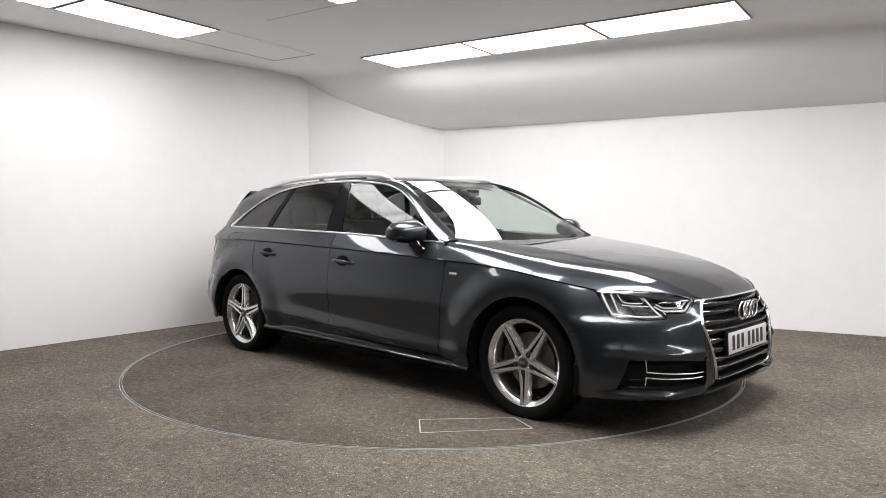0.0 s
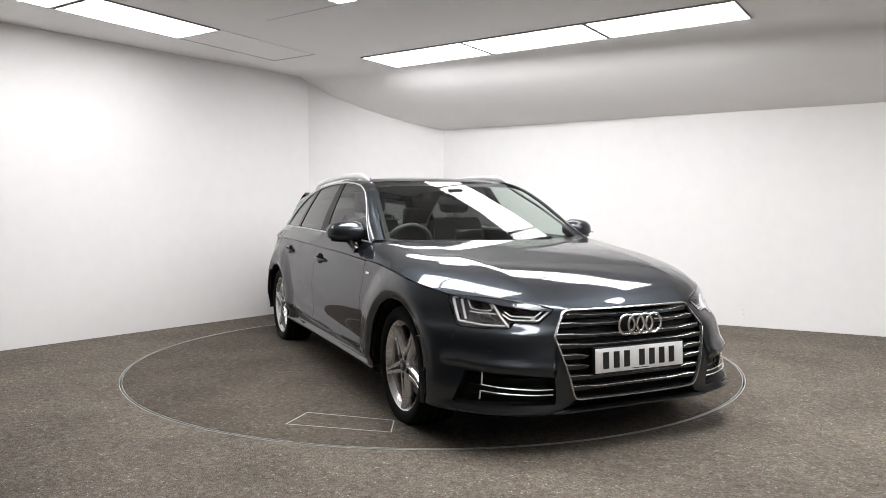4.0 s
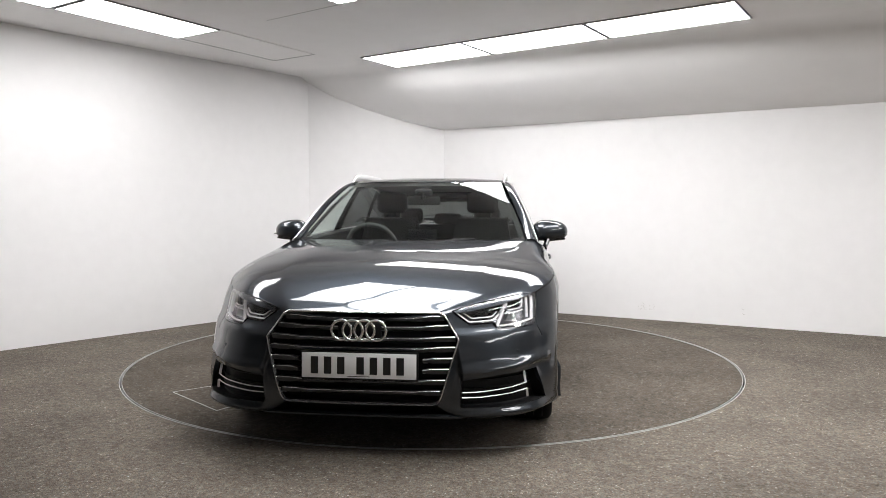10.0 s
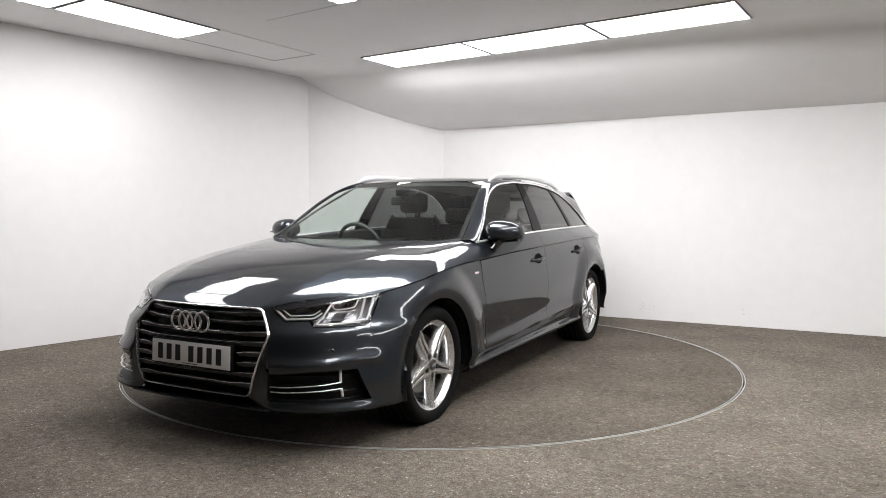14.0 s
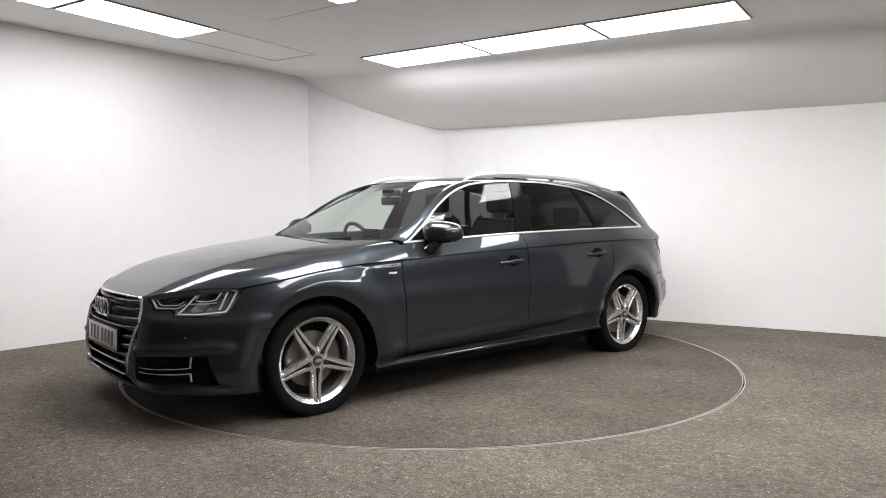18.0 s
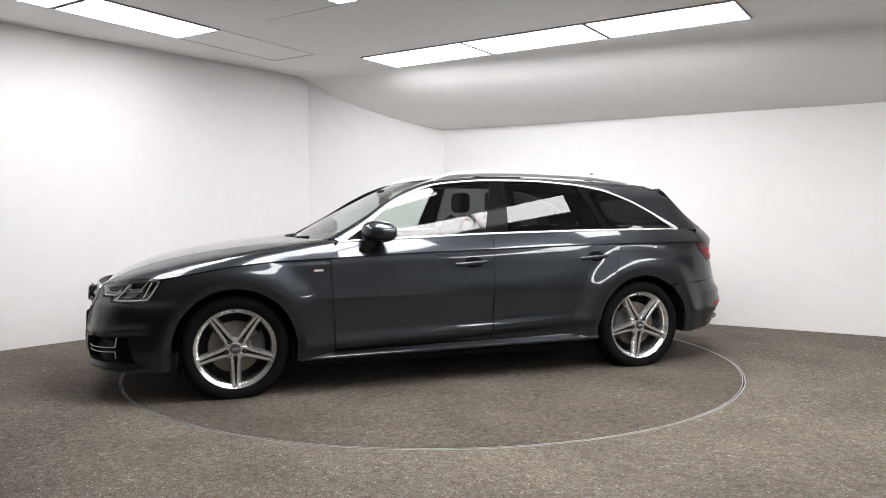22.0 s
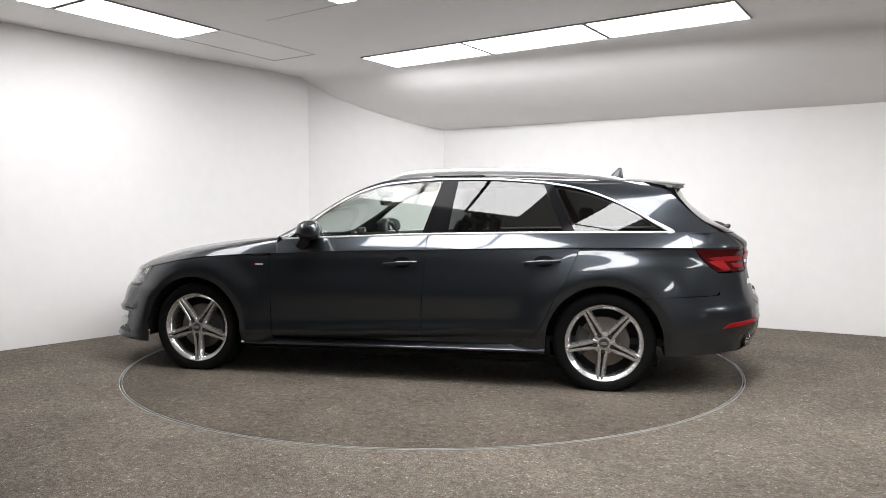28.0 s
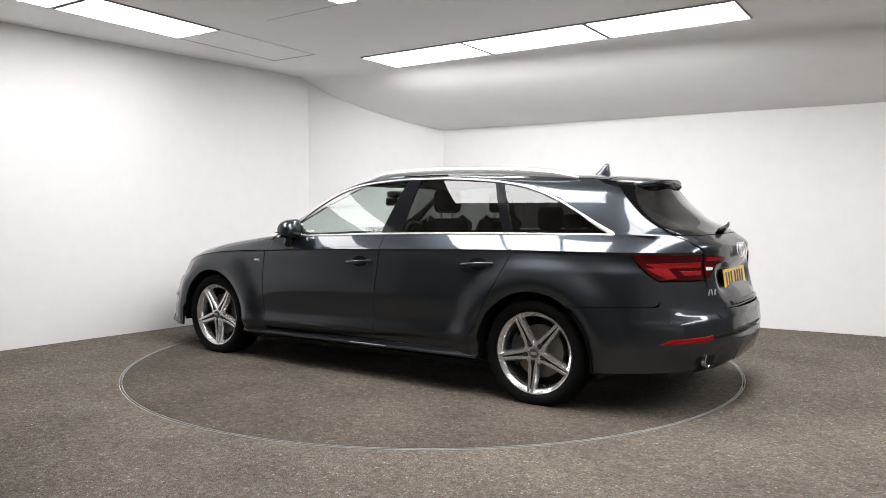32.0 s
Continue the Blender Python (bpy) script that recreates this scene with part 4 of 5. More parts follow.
def grille():
    back = [[nose(0.44 * j / 20 * (1 if z > 0.5 else 0.93), z) + Vector((-0.055, 0, 0)) for j in range(-20, 21)] for z in np.linspace(0.258, 0.664, 10)]
    g = fix([p for r in back for p in r], grid_faces(10, 41), M_BLACK, "grille", car, "wide six-sided grille with bright slats and frame")
    half = [(0.0, 0.664), (0.20, 0.663), (0.350, 0.660), (0.372, 0.650), (0.434, 0.558), (0.441, 0.545), (0.437, 0.530), (0.366, 0.292), (0.352, 0.268), (0.330, 0.261), (0.0, 0.258)]
    ring = [nose(y, z) + Vector((0.006, 0, 0)) for y, z in half] + [nose(-y, z) + Vector((0.006, 0, 0)) for y, z in half[-2:0:-1]]
    edge = []
    for a, b in zip(ring, ring[1:] + ring[:1]):
        n = max(2, int((b - a).length / 0.02))
        edge += [a.lerp(b, k / n) for k in range(n)]
    edge = [nose(p.y, p.z) + Vector((0.006, 0, 0)) for p in edge]
    bm = bmesh.new()
    sec = []
    n = len(edge)
    c = Vector((2.25, 0, 0.46))
    for i, p in enumerate(edge):
        d = (edge[(i + 1) % n] - edge[i - 1]).normalized()
        s = d.cross(Vector((1, 0, 0))).normalized()
        if s.dot(p - c) < 0:
            s = -s
        sec.append([bm.verts.new(p + s * a + Vector((b, 0, 0))) for a, b in ((0.007, -0.012), (0.006, 0.000), (0.0035, 0.003), (-0.001, 0.002), (-0.0035, -0.006), (-0.0045, -0.014))])
    for i in range(n):
        for k in range(5):
            bm.faces.new((sec[i][k], sec[(i + 1) % n][k], sec[(i + 1) % n][k + 1], sec[i][k + 1]))
    part("frame", bm, M_BRIGHT, g, "bright chrome grille frame", sharp=50)
    bm = bmesh.new()
    sec = []
    for i, p in enumerate(edge):
        s = (edge[(i + 1) % n] - edge[i - 1]).normalized().cross(Vector((1, 0, 0))).normalized()
        if s.dot(p - c) < 0:
            s = -s
        sec.append([bm.verts.new(p + s * a + Vector((b, 0, 0))) for a, b in ((-0.004, -0.010), (-0.0055, -0.06))])
    for i in range(n):
        bm.faces.new((sec[i][0], sec[(i + 1) % n][0], sec[(i + 1) % n][1], sec[i][1]))
    part("surround", bm, M_BLACK, g, "black inner wall of the grille", sharp=50)

    def reach(z):
        """Half the opening's breadth at height z."""
        return curve((0.26, 0.335), (0.29, 0.358), (0.545, 0.432), (0.66, 0.362))(z)
    for z in (0.638, 0.599, 0.551, 0.507, 0.459, 0.412, 0.363, 0.315):
        spans = ((-1, 1),) if z not in (0.459, 0.412) else ((-1, -0.29 / reach(z)), (0.29 / reach(z), 1))
        for a, b in spans:
            w = reach(z) - 0.006
            n = 24
            body, lip = [], []
            for k in range(n + 1):
                y = w * (a + (b - a) * k / n)
                out = abs(y) / w
                rise = 0.005 * min(1.0, max(0.0, (out - 0.72) / 0.06))
                p = nose(y, z + rise) + Vector((-0.006, 0, 0))
                big = 0.010 + 0.010 * min(1.0, max(0.0, (out - 0.72) / 0.06))
                body.append([p + Vector((0.0, 0, 0.0)), p + Vector((-0.004, 0, -big)), p + Vector((-0.04, 0, -0.022)), p + Vector((-0.04, 0, 0.0))])
                lip.append(p + Vector((0.001, 0, 0.0015)))
            v = [q for r in body for q in r]
            slat = fix(v, grid_faces(n + 1, 4, True), M_SLAT, "slat", g, sharp=25)
            part("slat_trim", tube_bm(lip, 0.0026, 6, (1.2, 0.8)), M_BRIGHT, g, "thin chrome slat edge")
    # four linked rings
    for k in range(4):
        y = (k - 1.5) * 0.0525
        bm = bmesh.new()
        rings = []
        for i in range(36):
            a = 2 * math.pi * i / 36
            rings.append([bm.verts.new((0.006 * math.sin(t), (0.0455 + 0.0062 * math.cos(t)) * math.cos(a), (0.0455 + 0.0062 * math.cos(t)) * math.sin(a))) for t in (0, 1.05, 2.09, 3.14, 4.19, 5.24)])
        for i in range(36):
            for j in range(6):
                bm.faces.new((rings[i][j], rings[(i + 1) % 36][j], rings[(i + 1) % 36][(j + 1) % 6], rings[i][(j + 1) % 6]))
        part("badge_ring", bm, M_CHROME, g, "chrome badge ring", sharp=60).location = (2.285 - 0.02 * abs(y) + 0.002 * (k % 2), y, 0.590)
    p = part("badge_backing", box_bm(0.006, 0.20, 0.075, (2.262, 0, 0.590), 0.003), M_BLACK, g)


M_SLAT = simple("dark_satin_slat", (0.035, 0.036, 0.038), 0.28, 0.3, grain=0.05, scale=80)


def number_plate(name, at, tilt, face, front):
    """A plate of 520 x 111 mm; its characters are plain bars."""
    s = 1 if front else -1
    base = part(name, box_bm(0.004, 0.522, 0.113, (0, 0, 0), 0.0015), face, car)
    base.matrix_basis = Matrix.Translation(at) @ Matrix.Rotation(radians(tilt), 4, "Y")
    w, gap = 0.040, 0.0605
    x = -0.189
    for k in range(7):
        y = x + gap * k + (0.028 if k >= 4 else 0)
        part("bar", box_bm(0.0012, w * 0.85, 0.077, (s * 0.0024, y * -s, 0.0)), M_INK, base, smooth=False)
    part("small_print", box_bm(0.001, 0.10, 0.003, (s * 0.0022, 0, -0.048)), M_INK, base, smooth=False)
    if front:
        part("plate_holder", box_bm(0.02, 0.535, 0.126, (-0.012, 0, 0), 0.004), M_BLACK, base)
    base["label"] = "white number plate with black bars" if front else "yellow number plate with black bars"


def headlights():
    Y = lambda y, z: (y / 0.70, z)
    X = lambda x, z: (side_q(x, z), z)
    # the lamp's outline on the nose: inner tip, along the top, outer corner, foot, notch
    out = [Y(0.408, 0.668), Y(0.46, 0.684), Y(0.53, 0.699), Y(0.617, 0.711), Y(0.685, 0.719), X(1.87, 0.722), X(1.808, 0.720), X(1.835, 0.680), X(1.878, 0.618), X(1.900, 0.590), X(1.930, 0.580), Y(0.70, 0.579), Y(0.604, 0.582), Y(0.600, 0.610), Y(0.490, 0.606)]
    c = Vector((1.02, 0.650))
    n = 80
    loop = resample(out + out[:1], n + 1)[:-1]
    key = lambda k, d: [half_front(*(c + (p - c) * k), d) for p in loop]
    for s in (1, -1):
        flip = (lambda p: p) if s > 0 else (lambda p: Vector((p.x, -p.y, p.z)))
        rows = [key(1.0, -0.004), key(0.99, -0.03), key(0.93, -0.055), key(0.5, -0.06), key(0.0, -0.06)]
        lamp = fix([flip(p) for r in rows for p in r], grid_faces(5, n, True), M_LAMPDARK, "headlight", car, "slim clear headlight with light guides")
        rows = [key(0.995, -0.001), key(0.9, 0.002), key(0.7, 0.004), key(0.4, 0.005), key(0.0, 0.005)]
        fix([flip(p) for r in rows for p in r], grid_faces(5, n, True), M_LENS, "lens", lamp, "clear lens")
        rows = [key(1.012, -0.006), key(1.008, 0.0005), key(0.988, 0.0005), key(0.984, -0.012)]
        fix([flip(p) for r in rows for p in r], grid_faces(4, n, True), M_GLOSSBLACK, "bezel", lamp)
        # light guides: two nested lines down the inner arm and along the top, an outer hook, frames of the two square modules
        guides = (([Y(0.420, 0.664), Y(0.488, 0.615), Y(0.598, 0.617), Y(0.622, 0.640)], 0.0048),
                  ([Y(0.452, 0.662), Y(0.500, 0.630), Y(0.592, 0.632), Y(0.612, 0.652)], 0.0036),
                  ([Y(0.425, 0.672), Y(0.53, 0.692), Y(0.64, 0.705), X(1.88, 0.712), X(1.838, 0.706)], 0.0046),
                  ([Y(0.470, 0.672), Y(0.53, 0.682), Y(0.62, 0.692), Y(0.640, 0.690)], 0.0034),
                  ([Y(0.616, 0.590), Y(0.632, 0.630), Y(0.650, 0.692)], 0.0060),
                  ([X(1.842, 0.700), X(1.872, 0.650), X(1.905, 0.602), Y(0.700, 0.590), Y(0.625, 0.590)], 0.0062),
                  ([X(1.880, 0.700), X(1.905, 0.655), X(1.930, 0.612)], 0.0055),
                  ([Y(0.662, 0.697), Y(0.648, 0.655), Y(0.715, 0.655), X(1.935, 0.662), X(1.905, 0.700), Y(0.662, 0.697)], 0.0034),
                  ([Y(0.642, 0.640), Y(0.70, 0.642), X(1.935, 0.648)], 0.0040))
        for pts, r in guides:
            line = [flip(half_front(p[0], p[1], -0.014)) for p in resample(pts, 18)]
            part("light_guide", tube_bm(line, r, 6, (1.25, 0.8)), M_LIGHTGUIDE, lamp, "frosted light guide")
        # reflector bowls: two in the inner arm, two between divider and outer bars
        for ring, mat in (([Y(0.50, 0.630), Y(0.60, 0.630), Y(0.628, 0.650), Y(0.645, 0.688), Y(0.54, 0.680)], M_LAMPBLACK), ([Y(0.655, 0.605), Y(0.712, 0.603), Y(0.735, 0.645), Y(0.672, 0.650)], M_REFL), ([Y(0.680, 0.660), Y(0.738, 0.655), X(1.905, 0.700), Y(0.700, 0.700)], M_LAMPBLACK)):
            cc = sum((Vector(p) for p in ring), Vector((0, 0))) / len(ring)
            pts = resample([Vector(p) for p in ring] + [Vector(ring[0])], 25)[:-1]
            rows = [[flip(half_front(*(cc + (p - cc) * k), d)) for p in pts] for k, d in ((1.0, -0.016), (0.86, -0.035), (0.4, -0.052), (0.0, -0.054))]
            fix([p for r in rows for p in r], grid_faces(4, 24, True), mat, "reflector", lamp)


M_LAMPBLACK = simple("lamp_module_dark", (0.03, 0.03, 0.033), 0.15, 0.2, coat=0.8)


def mirrors():
    for s in (1, -1):
        bm = bmesh.new()
        bmesh.ops.create_uvsphere(bm, u_segments=28, v_segments=18, radius=1.0)
        for v in bm.verts:
            x, y, z = v.co
            # a rounded wedge: blunt behind, bulging forward, flat below
            x = math.copysign(abs(x) ** 0.8, x)
            y = math.copysign(abs(y) ** 0.75, y)
            z = math.copysign(abs(z) ** 0.8, z)
            x *= 0.112 if x > 0 else 0.058
            z *= 0.080 if z > 0 else 0.056
            z *= 1 - 0.12 * y
            v.co = (x - 0.025 * y, y * 0.120, z)
        m = part("door_mirror", bm, M_PAINT, car, "dark grey door mirror with black foot", sharp=60)
        m.matrix_basis = Matrix.Translation((0.515, s * 0.888, 0.982)) @ Matrix.Rotation(radians(8 * s), 4, "Z") @ Matrix.Diagonal((1, s, 1, 1))
        part("indicator", box_bm(0.02, 0.17, 0.007, (0.055, 0.02, -0.014), 0.003, 2, Matrix.Rotation(radians(-14), 4, "Z")), M_GLOSSBLACK, m, "dark indicator strip")
        bm = bmesh.new()
        bmesh.ops.create_uvsphere(bm, u_segments=20, v_segments=8, radius=1.0)
        for v in bm.verts:
            v.co = (v.co.x * 0.004 - 0.042, math.copysign(abs(v.co.y) ** 0.75, v.co.y) * 0.098, math.copysign(abs(v.co.z) ** 0.8, v.co.z) * 0.045 + 0.006)
        part("mirror_glass", bm, M_CHROME, m)
        part("lower_shell", tube_bm([(0.03, -0.10, -0.046), (0.03, 0.0, -0.051), (0.015, 0.09, -0.042)], 0.018, 10, (2.0, 0.5)), M_BLACK, m)
        foot = smooth_line([(0.61, s * 0.845, 0.872), (0.59, s * 0.862, 0.905), (0.565, s * 0.875, 0.940)], 8)
        part("mirror_foot", tube_bm(foot, [0.034, 0.030, 0.028, 0.027, 0.027, 0.028, 0.030, 0.034], 10, (0.62, 1.5), (1, 0, 0)), M_GLOSSBLACK, car, "black mirror foot on the door")


def handles():
    for x0, z0 in ((-0.098, 0.781), (-1.026, 0.802)):
        for s in (1, -1):
            line = []
            for k in range(15):
                g = k / 14
                x = x0 + 0.113 - 0.226 * g
                z = z0 - 0.008 + 0.016 * g
                lift = 0.004 + 0.026 * math.sin(math.pi * min(1, max(0, g))) ** 0.45
                p = skin(x, z, lift)
                line.append((p.x, s * p.y, p.z))
            h = part("door_handle", tube_bm(line, [0.008 + 0.003 * math.sin(math.pi * k / 14) for k in range(15)], 10, (0.8, 1.2), (0, 0, 1)), M_PAINT, car)
            # black oval laid on the door skin in place of the finger bowl's shade
            rows = []
            for k in (1.0, 0.8, 0.4, 0.0):
                rows.append([skin(x0 - 0.01 + 0.064 * k * math.cos(a), z0 + 0.004 + 0.036 * k * math.sin(a), 0.0045) for a in np.linspace(0, 2 * math.pi, 29)[:-1]])
            v = [Vector((p.x, s * p.y, p.z)) for r in rows for p in r]
            fix(v, grid_faces(4, 28, True), M_HOLLOW_SHADE, "hollow_shade", car, "dark patch painted as the shade of the finger hollow")
    for s in (1, -1):
        # small badge on the wing
        for x0, x1, mat in ((0.952, 0.942, M_RED), (0.939, 0.884, M_SATIN)):
            rows = [[skin(x, z, 0.003) for x in np.linspace(x0, x1, 4)] for z in (0.752, 0.764)]
            v, f = thick(rows, 0.003, INWARD)
            v = [Vector((p.x, s * p.y, p.z)) for p in v]
            fix(v, f, mat, "wing_badge", car, "small bright wing badge")


M_HOLLOW_SHADE = simple("hollow_shade_black", (0.004, 0.004, 0.005), 0.7, spec=0.05)


def sills():
    rows = []
    for z, d in ((0.258, -0.012), (0.248, -0.004), (0.238, 0.012), (0.230, 0.020), (0.220, 0.020), (0.208, 0.004), (0.195, -0.03)):
        rows.append([Vector((x, 0.872 + d + 0.010 * abs(x / 1.06) ** 4, z - 0.022 * (x + 1) / 2 + 0.012)) for x in np.linspace(1.045, -1.045, 50)])
    both("side_skirt", *thick(rows, 0.01, INWARD), M_PAINT, car)
    rows = [[Vector((x, y, z)) for x in np.linspace(1.07, -1.07, 12)] for y, z in ((0.81, 0.33), (0.81, 0.20), (0.70, 0.17))]
    both("inner_sill", [p for r in rows for p in r], grid_faces(3, 12), M_BLACK, car, "dark inner sill")


bonnet()
upper_body()
side_glass()
windscreen()
front_bumper()
grille()
number_plate("front_plate", (2.288, 0, 0.432), -2.5, M_WHITE, True)
headlights()
mirrors()
handles()
sills()


# ---- the rear ----
def half_rear(q, z, off=0.0):
    """The rear and its corner: q up to 1 runs across to y 0.60, from there to 2 forward along the side to the wheel."""
    if q <= 1:
        y = 0.60 * q
        p = tail(y, z)
        d = tail(y + 0.004, z) - tail(max(y - 0.004, 0), z)
        n = Vector((-d.y, d.x, 0)).normalized()
    else:
        x0 = tail(0.60, z).x
        x = x0 + (-1.745 - x0) * (q - 1)
        p = skin(x, z)
        d = skin(x + 0.004, z) - skin(x - 0.004, z)
        n = Vector((-d.y, d.x, 0)).normalized()
        if n.y < 0:
            n = -n
    if n.x > 0 and q <= 1:
        n = -n
    return p + n * off


def rear_q(x, z):
    x0 = tail(0.60, z).x
    return 1 + (x - x0) / (-1.745 - x0)


def on_rear(name, loop, mat, off, parent, label="", dome=0.006, inset=0.004, n=64, side=1):
    """A lens or cover over an outline on the rear, slightly domed, with its rim turned in."""
    c = sum((Vector(p) for p in loop), Vector((0, 0))) / len(loop)
    pts = resample([Vector(p) for p in loop] + [Vector(loop[0])], n + 1)[:-1]
    rows = [[half_rear(*(c + (p - c) * k), d) for p in pts] for k, d in ((1.0, -0.02), (1.0, off - inset * 0.5), (0.985, off), (0.8, off + dome * 0.5), (0.5, off + dome), (0.0, off + dome))]
    v = [p if side > 0 else Vector((p.x, -p.y, p.z)) for r in rows for p in r]
    return fix(v, grid_faces(len(rows), n, True), mat, name, parent, label)


def rear_end():
    # bumper
    a126 = radians(126)
    top = [(0.0, 0.575), (0.40, 0.577), (0.78, 0.583), (0.835, 0.62), (0.845, 0.738), (rear_q(-2.088, 0.74), 0.738), (rear_q(-2.108, 0.66), 0.66), (rear_q(-2.100, 0.603), 0.603), (rear_q(-1.9, 0.596), 0.596), (rear_q(-1.41 + ARCH_R * math.cos(a126), 0.30 + ARCH_R * math.sin(a126)), 0.30 + ARCH_R * math.sin(a126))]
    wheel_side = [(rear_q(-1.41 + ARCH_R * math.cos(radians(a)), 0.30 + ARCH_R * math.sin(radians(a))), 0.30 + ARCH_R * math.sin(radians(a))) for a in range(126, 183, 4)] + [(rear_q(-1.775, 0.235), 0.235)]
    foot = [(0.0, 0.280), (0.5, 0.276), (0.9, 0.262), (1.1, 0.250), (1.5, 0.240), (rear_q(-1.775, 0.235), 0.235)]
    n, m = 70, 34
    T, F = resample(top, n), resample(foot, n)
    W = resample(wheel_side, m)[::-1]
    grid = []
    for i in range(m):
        g = i / (m - 1)
        row = []
        for j in range(n):
            k = j / (n - 1)
            p = F[j].lerp(T[j], g)
            # bend the last columns to the wheel opening
            e = W[i] - F[-1].lerp(T[-1], g)
            p = p + e * max(0, (k - 0.6) / 0.4) ** 2
            z = p[1]
            shelf = 0.012 * math.exp(-((z - 0.565) / 0.02) ** 2) * min(1.0, max(0.0, (0.82 - p[0]) / 0.45))
            groove = -0.010 * math.exp(-((z - 0.437) / 0.016) ** 2) * max(0, 1 - p[0] / 1.1)
            swell = 0.012 * math.exp(-((z - 0.36) / 0.05) ** 2) * max(0, 1 - p[0] / 1.0)
            # two folds running round the corner, the lower one tucked under
            fore = min(1.0, max(0.0, (1.62 - p[0]) / 0.35))
            upper_z = 0.545 - 0.036 * min(1.0, max(0.0, (p[0] - 0.6) / 0.9))
            lower_z = 0.425 - 0.058 * min(1.0, max(0.0, (p[0] - 0.7) / 0.85))
            crease = 0.009 * math.exp(-((z - upper_z) / (0.012 if z > upper_z else 0.040)) ** 2) * fore
            tuck = -0.30 * max(0.0, min(lower_z - z, 0.10)) * (0.35 + 0.65 * fore) * min(1.0, max(0.0, (p[0] - 0.45) / 0.3))
            row.append(half_rear(p[0], z, shelf + groove + swell + crease + tuck))
        grid.append(row)
    whole("rear_bumper", *thick(grid, 0.02, Vector((1, 0, 0))), M_PAINT, car, sharp=40)
    rows = [[tail(y, z) + Vector((d, 0, 0)) for y in np.linspace(-0.58, 0.58, 20)] for z, d in ((0.268, 0.02), (0.235, 0.05), (0.20, 0.20))]
    fix([p for r in rows for p in r], grid_faces(3, 20), M_BLACK, "rear_undertray", car, "black plastic rear undertray")
    # corner above the lamp
    low = [(rear_q(-1.935, 0.886), 0.886), (1.0, 0.886), (0.855, 0.886)]
    high = [(rear_q(-1.905, 0.988), 0.988), (1.0, 0.988), (0.995, 0.986)]
    both("rear_corner", *thick(rails(low, high, 30, 10, lambda q, z: half_rear(q, z, -0.0012 * max(0, q - 1))), 0.012, INWARD), M_PAINT, car)
    low = [(rear_q(-1.86, 0.872), 0.872), (1.0, 0.872), (0.86, 0.872)]
    high = [(rear_q(-1.80, 1.02), 1.02), (1.03, 1.02), (1.005, 1.02)]
    grid = rails(low, high, 30, 10, lambda q, z: half_rear(q, z, -0.005))
    both("corner_flange", [p for r in grid for p in r], grid_faces(10, 30), M_PAINT, car)
    # tailgate
    n, m = 40, 26
    edge = curve((0.58, 0.465), (0.60, 0.485), (0.64, 0.500), (0.75, 0.503), (0.884, 0.508), (0.986, 0.590))
    grid = []
    for i in range(m):
        z = 0.582 + (0.984 - 0.582) * i / (m - 1)
        lip = 0.016 * math.exp(-((z - 0.93) / 0.035) ** 2) 
        dip = 0.058 * math.exp(-((z - 0.735) / 0.075) ** 2)
        row = []
        for j in range(-n, n + 1):
            y = edge(z) * math.sin(math.pi / 2 * j / n)
            u = min(1.0, max(0.0, (0.44 - abs(y)) / 0.16))
            row.append(tail(y, z, lip * (1 - abs(j / n) ** 4) - dip * u * u * (3 - 2 * u)))
        grid.append(row)
    fix(*thick(grid, 0.014, Vector((1, 0, 0))), M_PAINT, "tailgate", car)
    # rear glass with its black border
    gl = GLASS_EDGE
    n = 24

    def pane(k, z, off=0.0):
        """The tailgate's glass: flatter across than the body round it, above its foot."""
        y = gl(z) * k
        edge, mid = tail(gl(z), z).x, tail(0.0, z).x
        m = min(1.0, max(0.0, (z - 0.99) / 0.08))
        m = m * m * (3 - 2 * m)
        x = tail(y, z).x * (1 - m) + (mid + (edge - mid) * abs(k) ** 1.6) * m
        return Vector((x - off, y, z))

    grid = [[pane(math.sin(math.pi / 2 * j / n), z) for j in range(-n, n + 1)] for z in np.linspace(0.988, 1.296, 18)]
    fix([p for r in grid for p in r], grid_faces(18, 2 * n + 1), M_PRIVACY, "tailgate_window", car, "dark tinted tailgate window")
    split = curve((0.98, 0.985), (1.08, 0.960), (1.16, 0.910), (1.22, 0.840), (1.275, 0.74))
    for name, ka, kb, mat, label in (("glass_border", -0.032, 0.0, M_PILLAR, "gloss black glass border"), ("spoiler_fin", 0.0, 1.0, M_MATT, "matt black fin beside the glass")):
        rows = []
        for i in range(6):
            row = []
            for z in np.linspace(0.988, 1.275, 24):
                k0, k1 = split(z) + ka, (split(z) if kb == 0.0 else 1.0)
                row.append(pane(k0 + (k1 - k0) * i / 5, z, 0.002) + Vector((0, 0.003, 0.001)))
            rows.append(row)
        both(name, [p for r in rows for p in r], grid_faces(6, 24), mat, car, label)
    # spoiler
    grid = []
    for i in range(13):
        g = i / 12
        x = -1.66 - 0.285 * g
        w = 0.487 - 0.055 * g
        grid.append([Vector((x + 0.12 * abs(j / 16) ** 2.6 * g, w * j / 16, ROOF_MID(x) + 0.004 * g - (0.034 + 0.004 * g) * abs(j / 16) ** 2.4)) for j in range(-16, 17)])
    top_edge = grid[-1]
    grid.append([p + Vector((-0.004, 0, -0.010)) for p in top_edge])
    grid.append([p + Vector((0.004, 0, -0.022)) for p in top_edge])
    sp = fix(*thick(grid, 0.01, Vector((0, 0, -1))), M_PAINT, "roof_spoiler", car, sharp=40)
